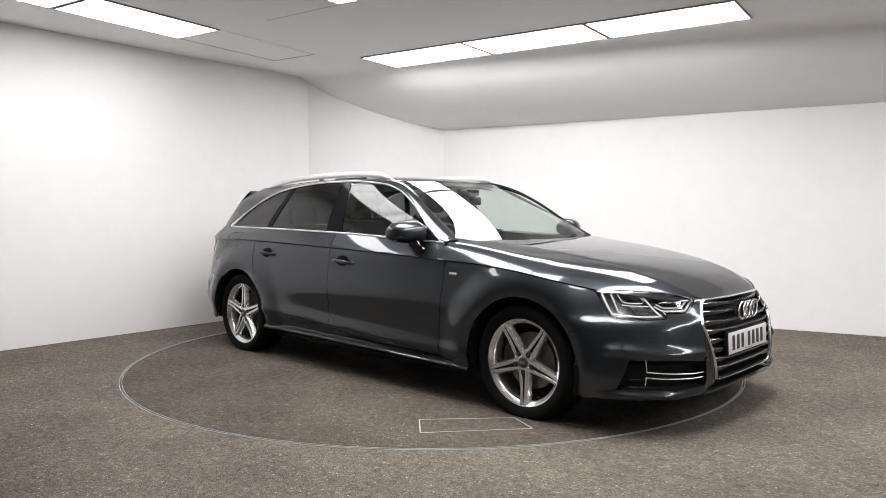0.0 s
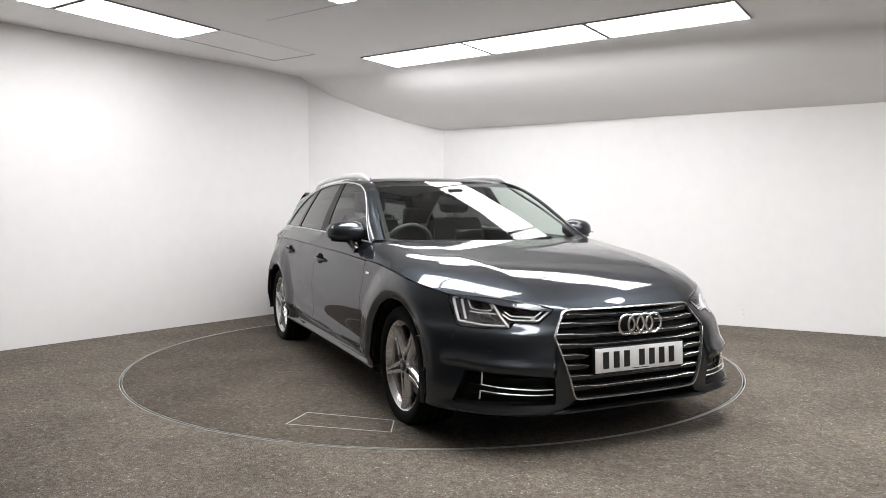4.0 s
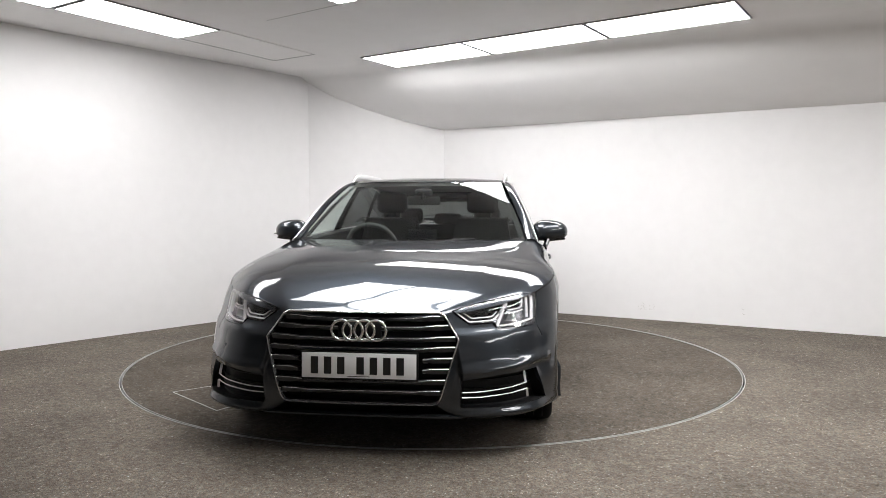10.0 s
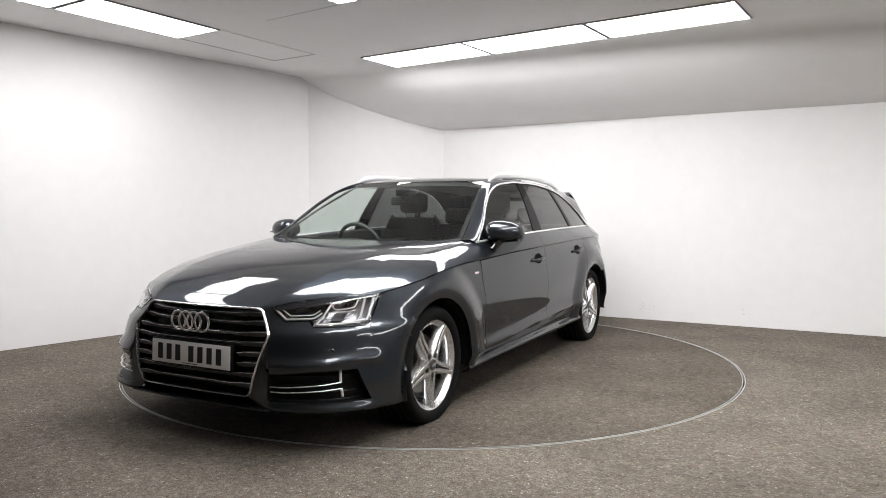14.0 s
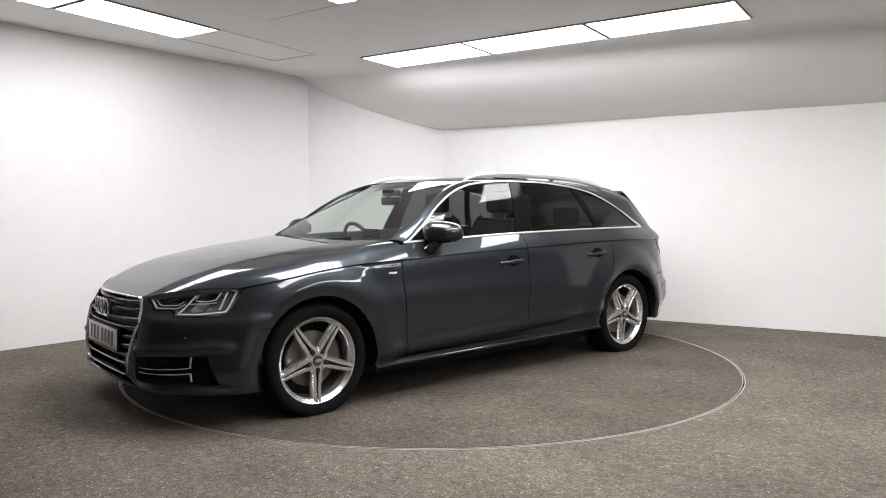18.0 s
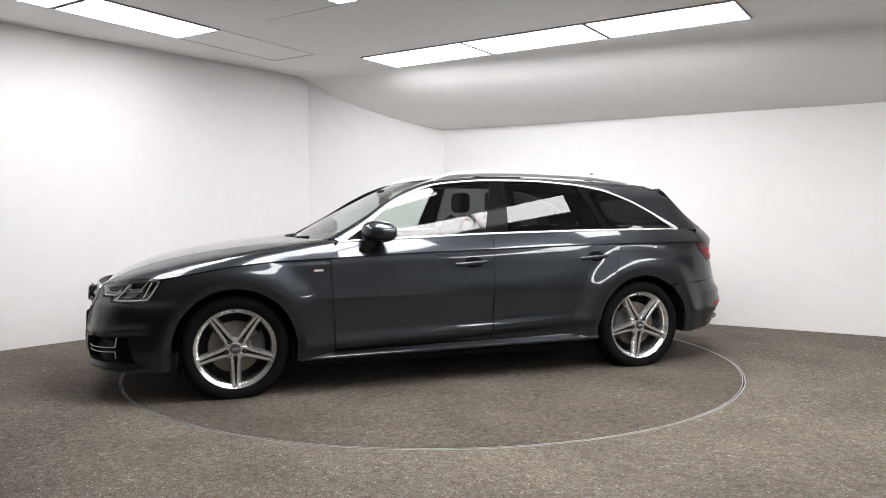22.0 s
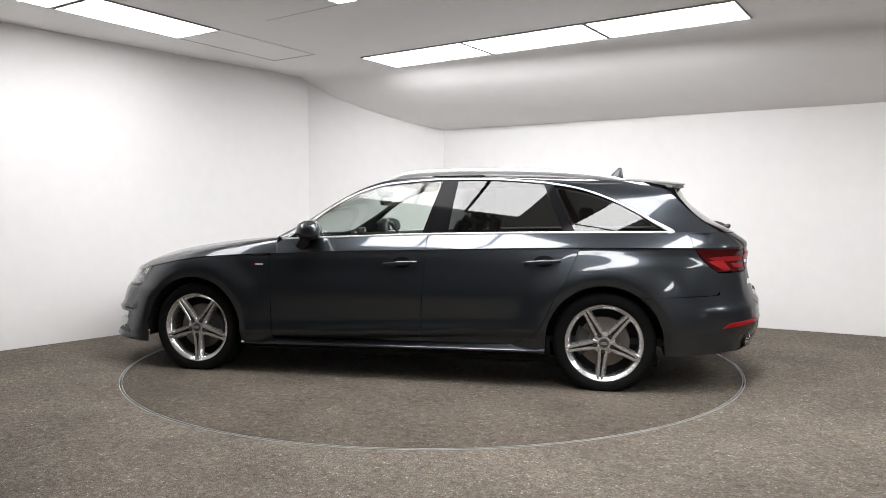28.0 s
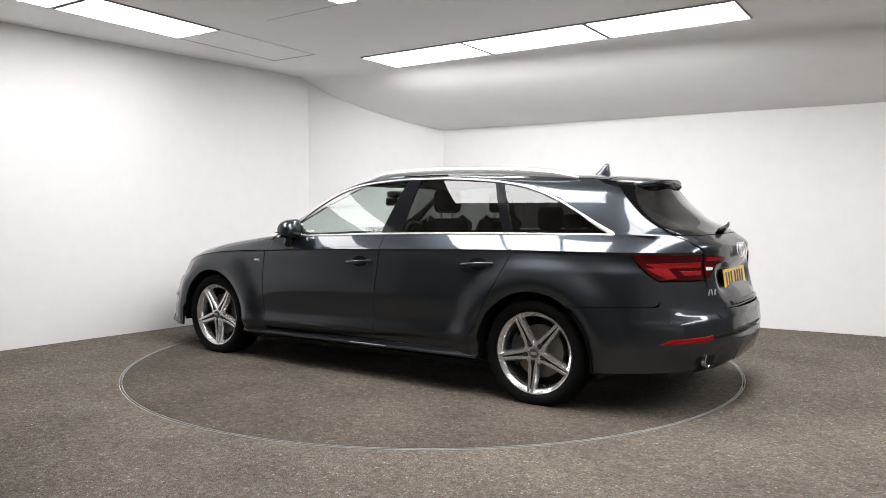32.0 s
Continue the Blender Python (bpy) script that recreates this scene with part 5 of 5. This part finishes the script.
    rows = [[p + Vector((0.004, 0, -0.022)) for p in top_edge], [p + Vector((0.06, 0, -0.032)) for p in top_edge], [Vector((p.x + 0.15, p.y * 0.98, p.z - 0.065)) for p in top_edge], [Vector((p.x + 0.13, p.y * 0.98, p.z - 0.10)) for p in top_edge]]
    fix([p for r in rows for p in r], grid_faces(4, 33), M_GLOSSBLACK, "underside", sp, "gloss black spoiler underside")
    part("brake_light", box_bm(0.012, 0.30, 0.010, (-1.925, 0, 1.290), 0.003), M_DARKRED, sp, "dark red high-level brake light")
    # side wings of the spoiler, beside the glass
    for s in (1, -1):
        rows = [[Vector((-1.655 - 0.165 * g, s * (0.489 - 0.055 * g - 0.004 * k), 1.308 - 0.042 * g - (0.012 + 0.05 * g) * k)) for g in np.linspace(0, 1, 10)] for k in (0, 0.5, 1)]
        fix(*thick(rows, 0.006, Vector((0, -s, 0))), M_PAINT, "spoiler_side", sp)
    # lamps
    outer = [(rear_q(-1.950, 0.884), 0.884), (1.0, 0.882), (0.862, 0.880), (0.862, 0.748), (1.0, 0.746), (rear_q(-2.085, 0.746), 0.746), (rear_q(-2.02, 0.80), 0.802)]
    inner = [(0.842, 0.880), (0.64, 0.874), (0.50, 0.862), (0.475, 0.850), (0.55, 0.836), (0.70, 0.822), (0.75, 0.79), (0.79, 0.754), (0.842, 0.750)]
    for s in (1, -1):
        lamp = on_rear("tail_light", outer, M_DARKRED, 0.003, car, "red tail light wrapping the rear corner", side=s, dome=0.001)
        q1 = rear_q(-2.055, 0.80)
        for bar in ([(0.88, 0.842), (1.20, 0.840), (1.40, 0.834), (1.30, 0.812), (0.88, 0.812)], [(1.39, 0.8115), (1.18, 0.8115), (1.10, 0.756), (1.21, 0.753)], [(1.08, 0.797), (0.89, 0.796), (0.89, 0.772), (1.05, 0.772)]):
            on_rear("light_bar", bar, M_RED, 0.0055, lamp, side=s, dome=0.0005, n=48)
        gate = on_rear("tailgate_light", inner, M_DARKRED, 0.004, car, "red lamp on the tailgate", side=s, dome=0.001)
        on_rear("light_bar", [(0.825, 0.868), (0.66, 0.862), (0.54, 0.852), (0.66, 0.846), (0.825, 0.846)], M_RED, 0.0065, gate, side=s, dome=0.0005, n=40)
        on_rear("reversing_light", [(0.825, 0.815), (0.735, 0.812), (0.745, 0.796), (0.825, 0.796)], M_LIGHTGUIDE, 0.0065, gate, "clear reversing light", side=s, dome=0.0005, n=30)
        on_rear("reflector", [(rear_q(-2.118, 0.405), 0.404), (1.0, 0.414), (0.92, 0.424), (0.92, 0.452), (1.0, 0.446), (rear_q(-2.165, 0.43), 0.434)], M_RED, 0.004, car, "red bumper reflector", side=s, dome=0.002, n=40)
        rows = [[half_rear(0.955 * k / 20, z, 0.001) for k in range(21)] for z in (0.446, 0.432)]
        v = [Vector((p.x, s * p.y, p.z)) for r in rows for p in r]
        fix(v, grid_faces(2, 21), M_GLOSSBLACK, "bumper_strip", car, "gloss black bumper strip")
        # exhaust tip in its recess
        ex = part("exhaust_tip", lathe_bm([(0.036, 0.05), (0.040, -0.005), (0.043, -0.010), (0.041, -0.014), (0.037, -0.010), (0.035, 0.08)], 28, "X"), M_CHROME, car, "bright round exhaust tip", sharp=50)
        p = half_rear(0.92, 0.306, -0.030)
        ex.location = (p.x, s * p.y, 0.306)
        part("pipe", lathe_bm([(0.0, 0.045), (0.036, 0.045)], 20, "X"), M_BLACK, ex)
        rows = [[half_rear(0.92 + 0.105 * k * math.cos(a), 0.308 + 0.048 * k * math.sin(a), -0.022) for a in np.linspace(0, 2 * math.pi, 29)[:-1]] for k in (1.0, 0.6, 0.0)]
        v = [Vector((p.x, s * p.y, p.z)) for r in rows for p in r]
        fix(v, grid_faces(3, 28, True), M_BLACK, "exhaust_recess", car, "dark exhaust recess")
    # linked rings, model mark as plain bars, handle strip, wiper
    for k in range(4):
        y = (k - 1.5) * 0.046
        bm = lathe_bm([(0.036, 0.0), (0.041, 0.004), (0.046, 0.0), (0.041, -0.003), (0.036, 0.0)], 32, "X")
        part("tailgate_ring", bm, M_SATIN, car, "chrome badge ring", sharp=60).matrix_basis = Matrix.Translation((-2.357 + 0.001 * (k % 2), y, 0.893)) @ Matrix.Rotation(radians(12), 4, "Y")
    for y, w, lean in ((0.522, 0.008, 14), (0.500, 0.008, -14), (0.475, 0.010, 8)):
        p = tail(y * 0.97, 0.676, 0.006)
        part("model_mark", box_bm(0.004, w, 0.034, (0, 0, 0), 0.001, 1, Matrix.Rotation(radians(lean), 4, "X")), M_SATIN, car, "bright model mark as plain bars").matrix_basis = Matrix.Translation(p) @ Matrix.Rotation(radians(-22), 4, "Z")
    rows = [[tail(0.30 * k / 10, z, d) for k in range(-10, 11)] for z, d in ((0.592, 0.004), (0.600, 0.010), (0.618, 0.004))]
    fix([p for r in rows for p in r], grid_faces(3, 21), M_GLOSSBLACK, "tailgate_grip", car, "black tailgate grip strip")
    w = part("rear_wiper", tube_bm(smooth_line([(-2.235, -0.02, 1.012), (-2.225, -0.20, 1.030), (-2.185, -0.40, 1.045)], 12), [0.013 - 0.0006 * k for k in range(12)], 8, (1, 1.3)), M_BLACK, car, "black tailgate wiper")
    bm = bmesh.new()
    bmesh.ops.create_uvsphere(bm, u_segments=16, v_segments=10, radius=1.0)
    for v in bm.verts:
        v.co = (-2.240 + v.co.x * 0.028, v.co.y * 0.048, 1.010 + v.co.z * 0.022 - 0.5 * v.co.x * 0.02)
    part("wiper_boss", bm, M_GLOSSBLACK, w)
    # aerial fin
    rows = []
    for k in range(9):
        g = k / 8
        z = 1.352 + 0.082 * g
        x0, x1, t = -1.385 - 0.105 * g ** 0.7, -1.530 + 0.015 * g, 0.022 * (1 - g) ** 0.8 + 0.003
        rows.append([Vector((x0 + (x1 - x0) * (0.5 - 0.5 * math.cos(2 * math.pi * j / 16)), t * math.sin(2 * math.pi * j / 16), z)) for j in range(16)])
    v = [p for r in rows for p in r] + [Vector((-1.503, 0, 1.435))]
    f = grid_faces(9, 16, True) + [(128 + j, 128 + (j + 1) % 16, 144) for j in range(16)]
    fix(v, f, M_PAINT, "aerial_fin", car, "dark grey shark-fin aerial", sharp=60)
    # filler flap on the right quarter
    o = [(-1.50, 0.945), (-1.66, 0.945), (-1.685, 0.93), (-1.685, 0.845), (-1.66, 0.83), (-1.50, 0.83)]
    line = [skin(p[0], p[1], 0.0004) for p in resample([Vector(p) for p in o] + [Vector(o[0])], 60)]
    part("filler_flap", tube_bm([(p.x, -p.y, p.z) for p in line], 0.0016, 5), M_BLACK, car, "thin joint of the filler flap")


# ---- wheels ----
def rim_bm():
    return lathe_bm([(0.2435, -0.030), (0.2440, -0.012), (0.2400, -0.006), (0.2340, -0.008), (0.2290, -0.016), (0.2190, -0.020), (0.2120, -0.034), (0.2080, -0.075), (0.2080, -0.15), (0.2250, -0.18), (0.236, -0.195)], 80, "Y")


def spoke_bm():
    """One double spoke pointing along +x in the wheel's plane (x, z), its face towards +y."""
    bm = bmesh.new()
    for h in (-1, 1):
        rings = []
        # radius; inner edge, edge of the flat top, foot of the flank; depth of the top
        for r, e0, e1, e2, y in ((0.034, 0.010, 0.022, 0.031, -0.014), (0.060, 0.0105, 0.0275, 0.039, -0.013), (0.10, 0.0070, 0.0255, 0.0380, -0.015), (0.15, 0.0050, 0.0225, 0.0355, -0.017), (0.20, 0.0034, 0.0195, 0.0320, -0.014), (0.226, 0.0024, 0.0180, 0.0285, -0.009), (0.238, 0.0020, 0.0170, 0.0255, -0.0075)):
            sec = [(h * e0, y - 0.034), (h * e0, y - 0.003), (h * (e0 + 0.002), y), (h * e1, y), (h * (e1 + 0.55 * (e2 - e1)), y - 0.012), (h * e2, y - 0.030), (h * (e2 - 0.004), y - 0.046)]
            rings.append([bm.verts.new((r, yy, zz)) for zz, yy in sec])
        for a, b in zip(rings, rings[1:]):
            for k in range(7):
                bm.faces.new((a[k], a[(k + 1) % 7], b[(k + 1) % 7], b[k]))
        bm.faces.new(rings[0])
        bm.faces.new(rings[-1][::-1])
    return bm


def slot_bm():
    """The dark bottom of the groove between a spoke's two arms."""
    bm = bmesh.new()
    bm.faces.new([bm.verts.new(p) for p in ((0.04, -0.028, -0.011), (0.232, -0.022, -0.003), (0.232, -0.022, 0.003), (0.04, -0.028, 0.011))])
    return bm


def wheels():
    for x in (AXLE, -AXLE):
        for s in (1, -1):
            w = part("wheel", rim_bm(), M_ALLOY, car, "silver five-spoke alloy wheel", sharp=50)
            spin = 90 if (x < 0 and s < 0) else -84 if x < 0 else -90
            w.matrix_basis = pose(x, s * (HUB_Y + 0.016), HUB_Z, 0, 0, 0 if s > 0 else 180)
            R = 0.319
            bm = lathe_bm([(0.236, -0.20), (0.262, -0.228), (R - 0.02, -0.225), (R - 0.006, -0.21), (R - 0.001, -0.185), (R, -0.15), (R, -0.06), (R - 0.002, -0.030), (R - 0.008, -0.010), (R - 0.020, 0.004), (R - 0.034, 0.008), (0.256, 0.006), (0.248, -0.001), (0.2415, -0.010), (0.240, -0.028)], 96, "Y")
            for v in bm.verts:
                if v.co.z < -0.285:
                    v.co.z = max(v.co.z, -0.300 + 0.0005 * (v.co.z + 0.30))
            part("tyre", bm, M_RUBBER, w, "black low-profile tyre", sharp=50)
            for g in (-0.04, -0.085, -0.13, -0.17):
                part("tread_groove", lathe_bm([(R + 0.0006, g), (R + 0.0006, g - 0.008)], 50, "Y", radians(-55), radians(235)), M_BLACK, w)
            for k in range(5):
                a = spin + 72 * k
                sp = part("spoke", spoke_bm(), M_ALLOY, w, sharp=25)
                sp.matrix_basis = Matrix.Rotation(radians(-a), 4, "Y")
                part("spoke_groove", slot_bm(), M_BLACK, w).matrix_basis = Matrix.Rotation(radians(-a), 4, "Y")
                c = radians(spin + 72 * k)
                b = part("wheel_bolt", lathe_bm([(0.0, -0.0085), (0.0070, -0.0085), (0.0080, -0.012), (0.0080, -0.05)], 6, "Y"), M_BOLT, w, "dark wheel bolt", sharp=30)
                b.location = (0.056 * math.cos(c), 0.0, 0.056 * math.sin(c))
                part("bolt_hole", lathe_bm([(0.0, -0.0110), (0.0130, -0.0110), (0.0145, -0.0130), (0.0140, -0.03)], 16, "Y"), M_BLACK, w).location = (0.056 * math.cos(c), 0.0, 0.056 * math.sin(c))
            part("hub", lathe_bm([(0.030, -0.014), (0.046, -0.016), (0.070, -0.022), (0.078, -0.040), (0.078, -0.075), (0.0, -0.075)], 40, "Y"), M_ALLOY, w)
            cap = part("hub_cap", lathe_bm([(0.0, -0.004), (0.026, -0.0055), (0.0295, -0.009), (0.031, -0.016)], 32, "Y"), M_CAP, w, "dark grey hub cap")
            for k in range(4):
                part("cap_ring", lathe_bm([(0.0052, -0.0035), (0.0068, -0.0025), (0.0082, -0.0035)], 14, "Y"), M_SATINDARK, w).location = ((k - 1.5) * 0.0095, 0.0, 0.0)
            part("brake_disc", lathe_bm([(0.05, -0.085), (0.155, -0.085), (0.157, -0.088), (0.157, -0.11), (0.05, -0.112)], 48, "Y"), M_DISC, w, "worn steel brake disc", sharp=40)
            part("wheel_back", lathe_bm([(0.0, -0.125), (0.208, -0.125)], 40, "Y"), M_BLACK, w)
            fw = 1 if x > 0 else -1
            rows = [[Vector((r * math.cos(a), y, r * math.sin(a))) for a in np.linspace(radians(-32), radians(32), 9)] for r, y in ((0.10, -0.07), (0.165, -0.066), (0.180, -0.075), (0.180, -0.12))]
            cal = fix([p for q in rows for p in q], grid_faces(4, 9), M_CAL, "brake_caliper", w, "dark grey brake caliper")
            cal.matrix_basis = Matrix.Rotation(radians(180 if fw * s > 0 else 0), 4, "Y")
            part("valve", tube_bm([(0.0, -0.024, 0.0), (0.0, -0.008, -0.004)], 0.004, 6), M_BLACK, w).location = (0.212 * math.cos(radians(88)), 0, 0.212 * math.sin(radians(88)))
            # liner of the wheel house
            v = []
            for i in range(33):
                q = radians(-10 + 200 * i / 32)
                xq, zq = x + (ARCH_R + 0.002) * math.cos(q), HUB_Z + (ARCH_R + 0.002) * math.sin(q)
                for y in (min(0.890, skin(xq, max(zq, 0.19)).y - 0.010), 0.55):
                    v.append((x + (ARCH_R + 0.002) * math.cos(q), s * y, HUB_Z + (ARCH_R + 0.002) * math.sin(q)))
            f = grid_faces(33, 2)
            v += [(x, s * 0.55, HUB_Z)]
            f += [(2 * i + 1, 2 * i + 3, 66) for i in range(32)]
            fix(v, f, M_BLACK, "wheel_arch_liner", car, "black wheel arch liner")


M_BOLT = simple("dark_bolt_steel", (0.10, 0.10, 0.10), 0.4, 0.9)
M_CAP = simple("hub_cap_grey", (0.05, 0.05, 0.052), 0.4, 0.3)
M_SATINDARK = simple("dull_ring_metal", (0.38, 0.38, 0.39), 0.4, 0.7)
M_CAL = simple("caliper_grey", (0.06, 0.06, 0.062), 0.5, 0.3, grain=0.1, scale=80)


# ---- the cabin ----
def seat(x, y, tilt=22, rear=False):
    w = 0.26
    # backrest with side bolsters
    n, m = 14, 13
    grid = []
    for i in range(n):
        g = i / (n - 1)
        row = []
        for j in range(m):
            u = -1 + 2 * j / (m - 1)
            hw = w * (1.0 - 0.22 * g ** 2)
            bulge = 0.035 * abs(u) ** 2 * (1 - 0.5 * g)
            px = x - math.sin(radians(tilt)) * 0.62 * g + bulge
            row.append(Vector((px, y + hw * u, 0.48 + math.cos(radians(tilt)) * 0.62 * g)))
        grid.append(row)
    grid.append([p + Vector((-0.05, 0, 0.015)) for p in grid[-1]])
    grid.append([p + Vector((-0.06, 0, -0.03)) for p in grid[-1]])
    grid.append([Vector((x - 0.20, p.y, 0.46)) for p in grid[0]])
    back = fix(*thick(grid, 0.03, Vector((-1, 0, 0))), M_CLOTH, "seat_back", car, "dark cloth seat back")
    part("seat_cushion", box_bm(0.52, 0.52, 0.16, (x + 0.24, y, 0.42), 0.05, 3), M_CLOTH, back)
    top = Vector((x - math.sin(radians(tilt)) * 0.62 - 0.035, y, 0.48 + math.cos(radians(tilt)) * 0.62))
    part("headrest", box_bm(0.095, 0.25, 0.165, top + Vector((-0.012, 0, 0.135)), 0.04, 4), M_CLOTH, back)
    for s in (-0.07, 0.07):
        part("headrest_post", tube_bm([top + Vector((0, s, -0.02)), top + Vector((-0.01, s, 0.09))], 0.006, 8), M_CHROME, back, "bright headrest post")


def cabin():
    part("cabin_floor", box_bm(3.0, 1.5, 0.04, (-0.55, 0, 0.30)), M_TRIM, car, "dark cabin floor")
    for s in (1, -1):
        rows = [[Vector((x, s * (BELT_Y(x) - d), z + (BELT_Z(x) if z < 0 else 0))) for x in np.linspace(0.85, -2.05, 24)] for z, d in ((-0.004, 0.012), (-0.01, 0.07), (-0.25, 0.10), (0.28, 0.10))]
        fix([p for r in rows for p in r], grid_faces(4, 24), M_TRIM, "door_lining", car, "dark door lining")
    rows = []
    for x, z in ((0.93, 0.875), (0.80, 0.895), (0.62, 0.905), (0.48, 0.895), (0.43, 0.86), (0.42, 0.78), (0.50, 0.60), (0.55, 0.40)):
        rows.append([Vector((x, 0.71 * j / 12, z + (0.03 if abs(j + 6) < 3 and 0.4 < x < 0.6 and z > 0.8 else 0))) for j in range(-12, 13)])
    dash = fix([p for r in rows for p in r], grid_faces(8, 25), M_TRIM, "dashboard", car, "dark soft dashboard")
    part("display", box_bm(0.012, 0.20, 0.10, (0.47, 0.02, 0.945), 0.004), M_GLOSSBLACK, dash)
    part("console", box_bm(0.9, 0.22, 0.22, (0.05, 0, 0.50), 0.04), M_TRIM, car, "dark centre console")
    bm = bmesh.new()
    rings = []
    for i in range(40):
        a = 2 * math.pi * i / 40
        rings.append([bm.verts.new((0.014 * math.sin(t), (0.178 + 0.015 * math.cos(t)) * math.cos(a), (0.178 + 0.015 * math.cos(t)) * math.sin(a))) for t in np.linspace(0, 2 * math.pi, 9)[:-1]])
    for i in range(40):
        for j in range(8):
            bm.faces.new((rings[i][j], rings[(i + 1) % 40][j], rings[(i + 1) % 40][(j + 1) % 8], rings[i][(j + 1) % 8]))
    wheel = part("steering_wheel", bm, M_STEER, car, "dark leather steering wheel", sharp=60)
    wheel.matrix_basis = Matrix.Translation((0.30, -0.37, 0.865)) @ Matrix.Rotation(radians(24), 4, "Y")
    part("boss", box_bm(0.05, 0.13, 0.11, (0.015, 0, -0.01), 0.03, 3), M_TRIM, wheel)
    for y0, z0, y1, z1 in ((0.06, 0, 0.165, 0.01), (-0.06, 0, -0.165, 0.01), (0, -0.05, 0, -0.165)):
        part("arm", tube_bm([(0.01, y0, z0), (0.0, y1, z1)], 0.016, 8, (1, 0.6)), M_TRIM, wheel)
    for y in (0.37, -0.37):
        seat(-0.20, y)
    rows = [[Vector((x, 0.66 * j / 10, z)) for j in range(-10, 11)] for x, z in ((-0.62, 0.50), (-0.95, 0.47), (-1.02, 0.52), (-1.22, 0.98), (-1.28, 1.00), (-1.33, 0.96), (-1.35, 0.5))]
    bench = fix([p for r in rows for p in r], grid_faces(7, 21), M_CLOTH, "rear_bench", car, "dark cloth rear bench", sharp=50)
    for y, h in ((0.36, 0.15), (0.0, 0.10), (-0.36, 0.15)):
        part("headrest", box_bm(0.08, 0.25, h, (-1.27, y, 1.0 + h / 2), 0.035, 3), M_CLOTH, bench)
    part("load_cover", box_bm(0.75, 1.18, 0.01, (-1.75, 0, 0.935), 0.003), M_TRIM, car, "dark load-area cover")
    rows = [[Vector((x, min(PILLAR, key=lambda p: abs(p.x - x) + (0 if p.z > 1.2 else 9)).y * 0.97 * j / 8, ROOF_MID(x) - 0.028 - 0.045 * abs(j / 8) ** 2.4)) for j in range(-8, 9)] for x in np.linspace(0.08, -1.72, 20)]
    fix([p for r in rows for p in r], grid_faces(20, 17), M_LINING, "headlining", car, "pale grey headlining")
    m = part("rear_view_mirror", box_bm(0.03, 0.235, 0.062, (0.27, 0, 1.195), 0.014, 4), M_BLACK, car, "black interior mirror")
    part("stem", tube_bm([(0.28, 0, 1.21), (0.31, 0, 1.26)], 0.02, 8), M_BLACK, m)
    part("sensor_housing", box_bm(0.10, 0.12, 0.05, (0.27, 0, 1.255), 0.018, 3), M_BLACK, m)
    part("underbody", box_bm(3.5, 1.48, 0.06, (0.0, 0, 0.165), 0.02), M_BLACK, car, "dark underbody tray")
    part("bay_wall", box_bm(0.03, 1.40, 0.56, (1.0, 0, 0.60)), M_BLACK, car, "dark bulkhead")
    part("bay_front", box_bm(0.03, 0.92, 0.40, (2.10, 0, 0.42)), M_BLACK, car, "dark cooling pack behind the grille")
    part("tail_inner", box_bm(0.03, 1.0, 0.55, (-2.10, 0, 0.52)), M_BLACK, car, "dark inner rear panel")


M_STEER = simple("steering_leather", (0.05, 0.05, 0.05), 0.5, grain=0.1, scale=150)
rear_end()
number_plate("rear_plate", (-2.318, 0.0, 0.728), 8.0, M_YELLOW, False)
wheels()
cabin()


# ---- what moves ----
def motions():
    """The table turns evenly clockwise and carries the car."""
    rows_t, rows_c = [], []
    for k in range(33):
        t = float(k)
        turn = pose(0, 0, 0, 0, 0, theta(t))
        rows_t.append((t, turn))
        rows_c.append((t, turn @ pose(0.1167, -0.0214, 0)))
    walk(table, rows_t)
    walk(car, rows_c)


motions()
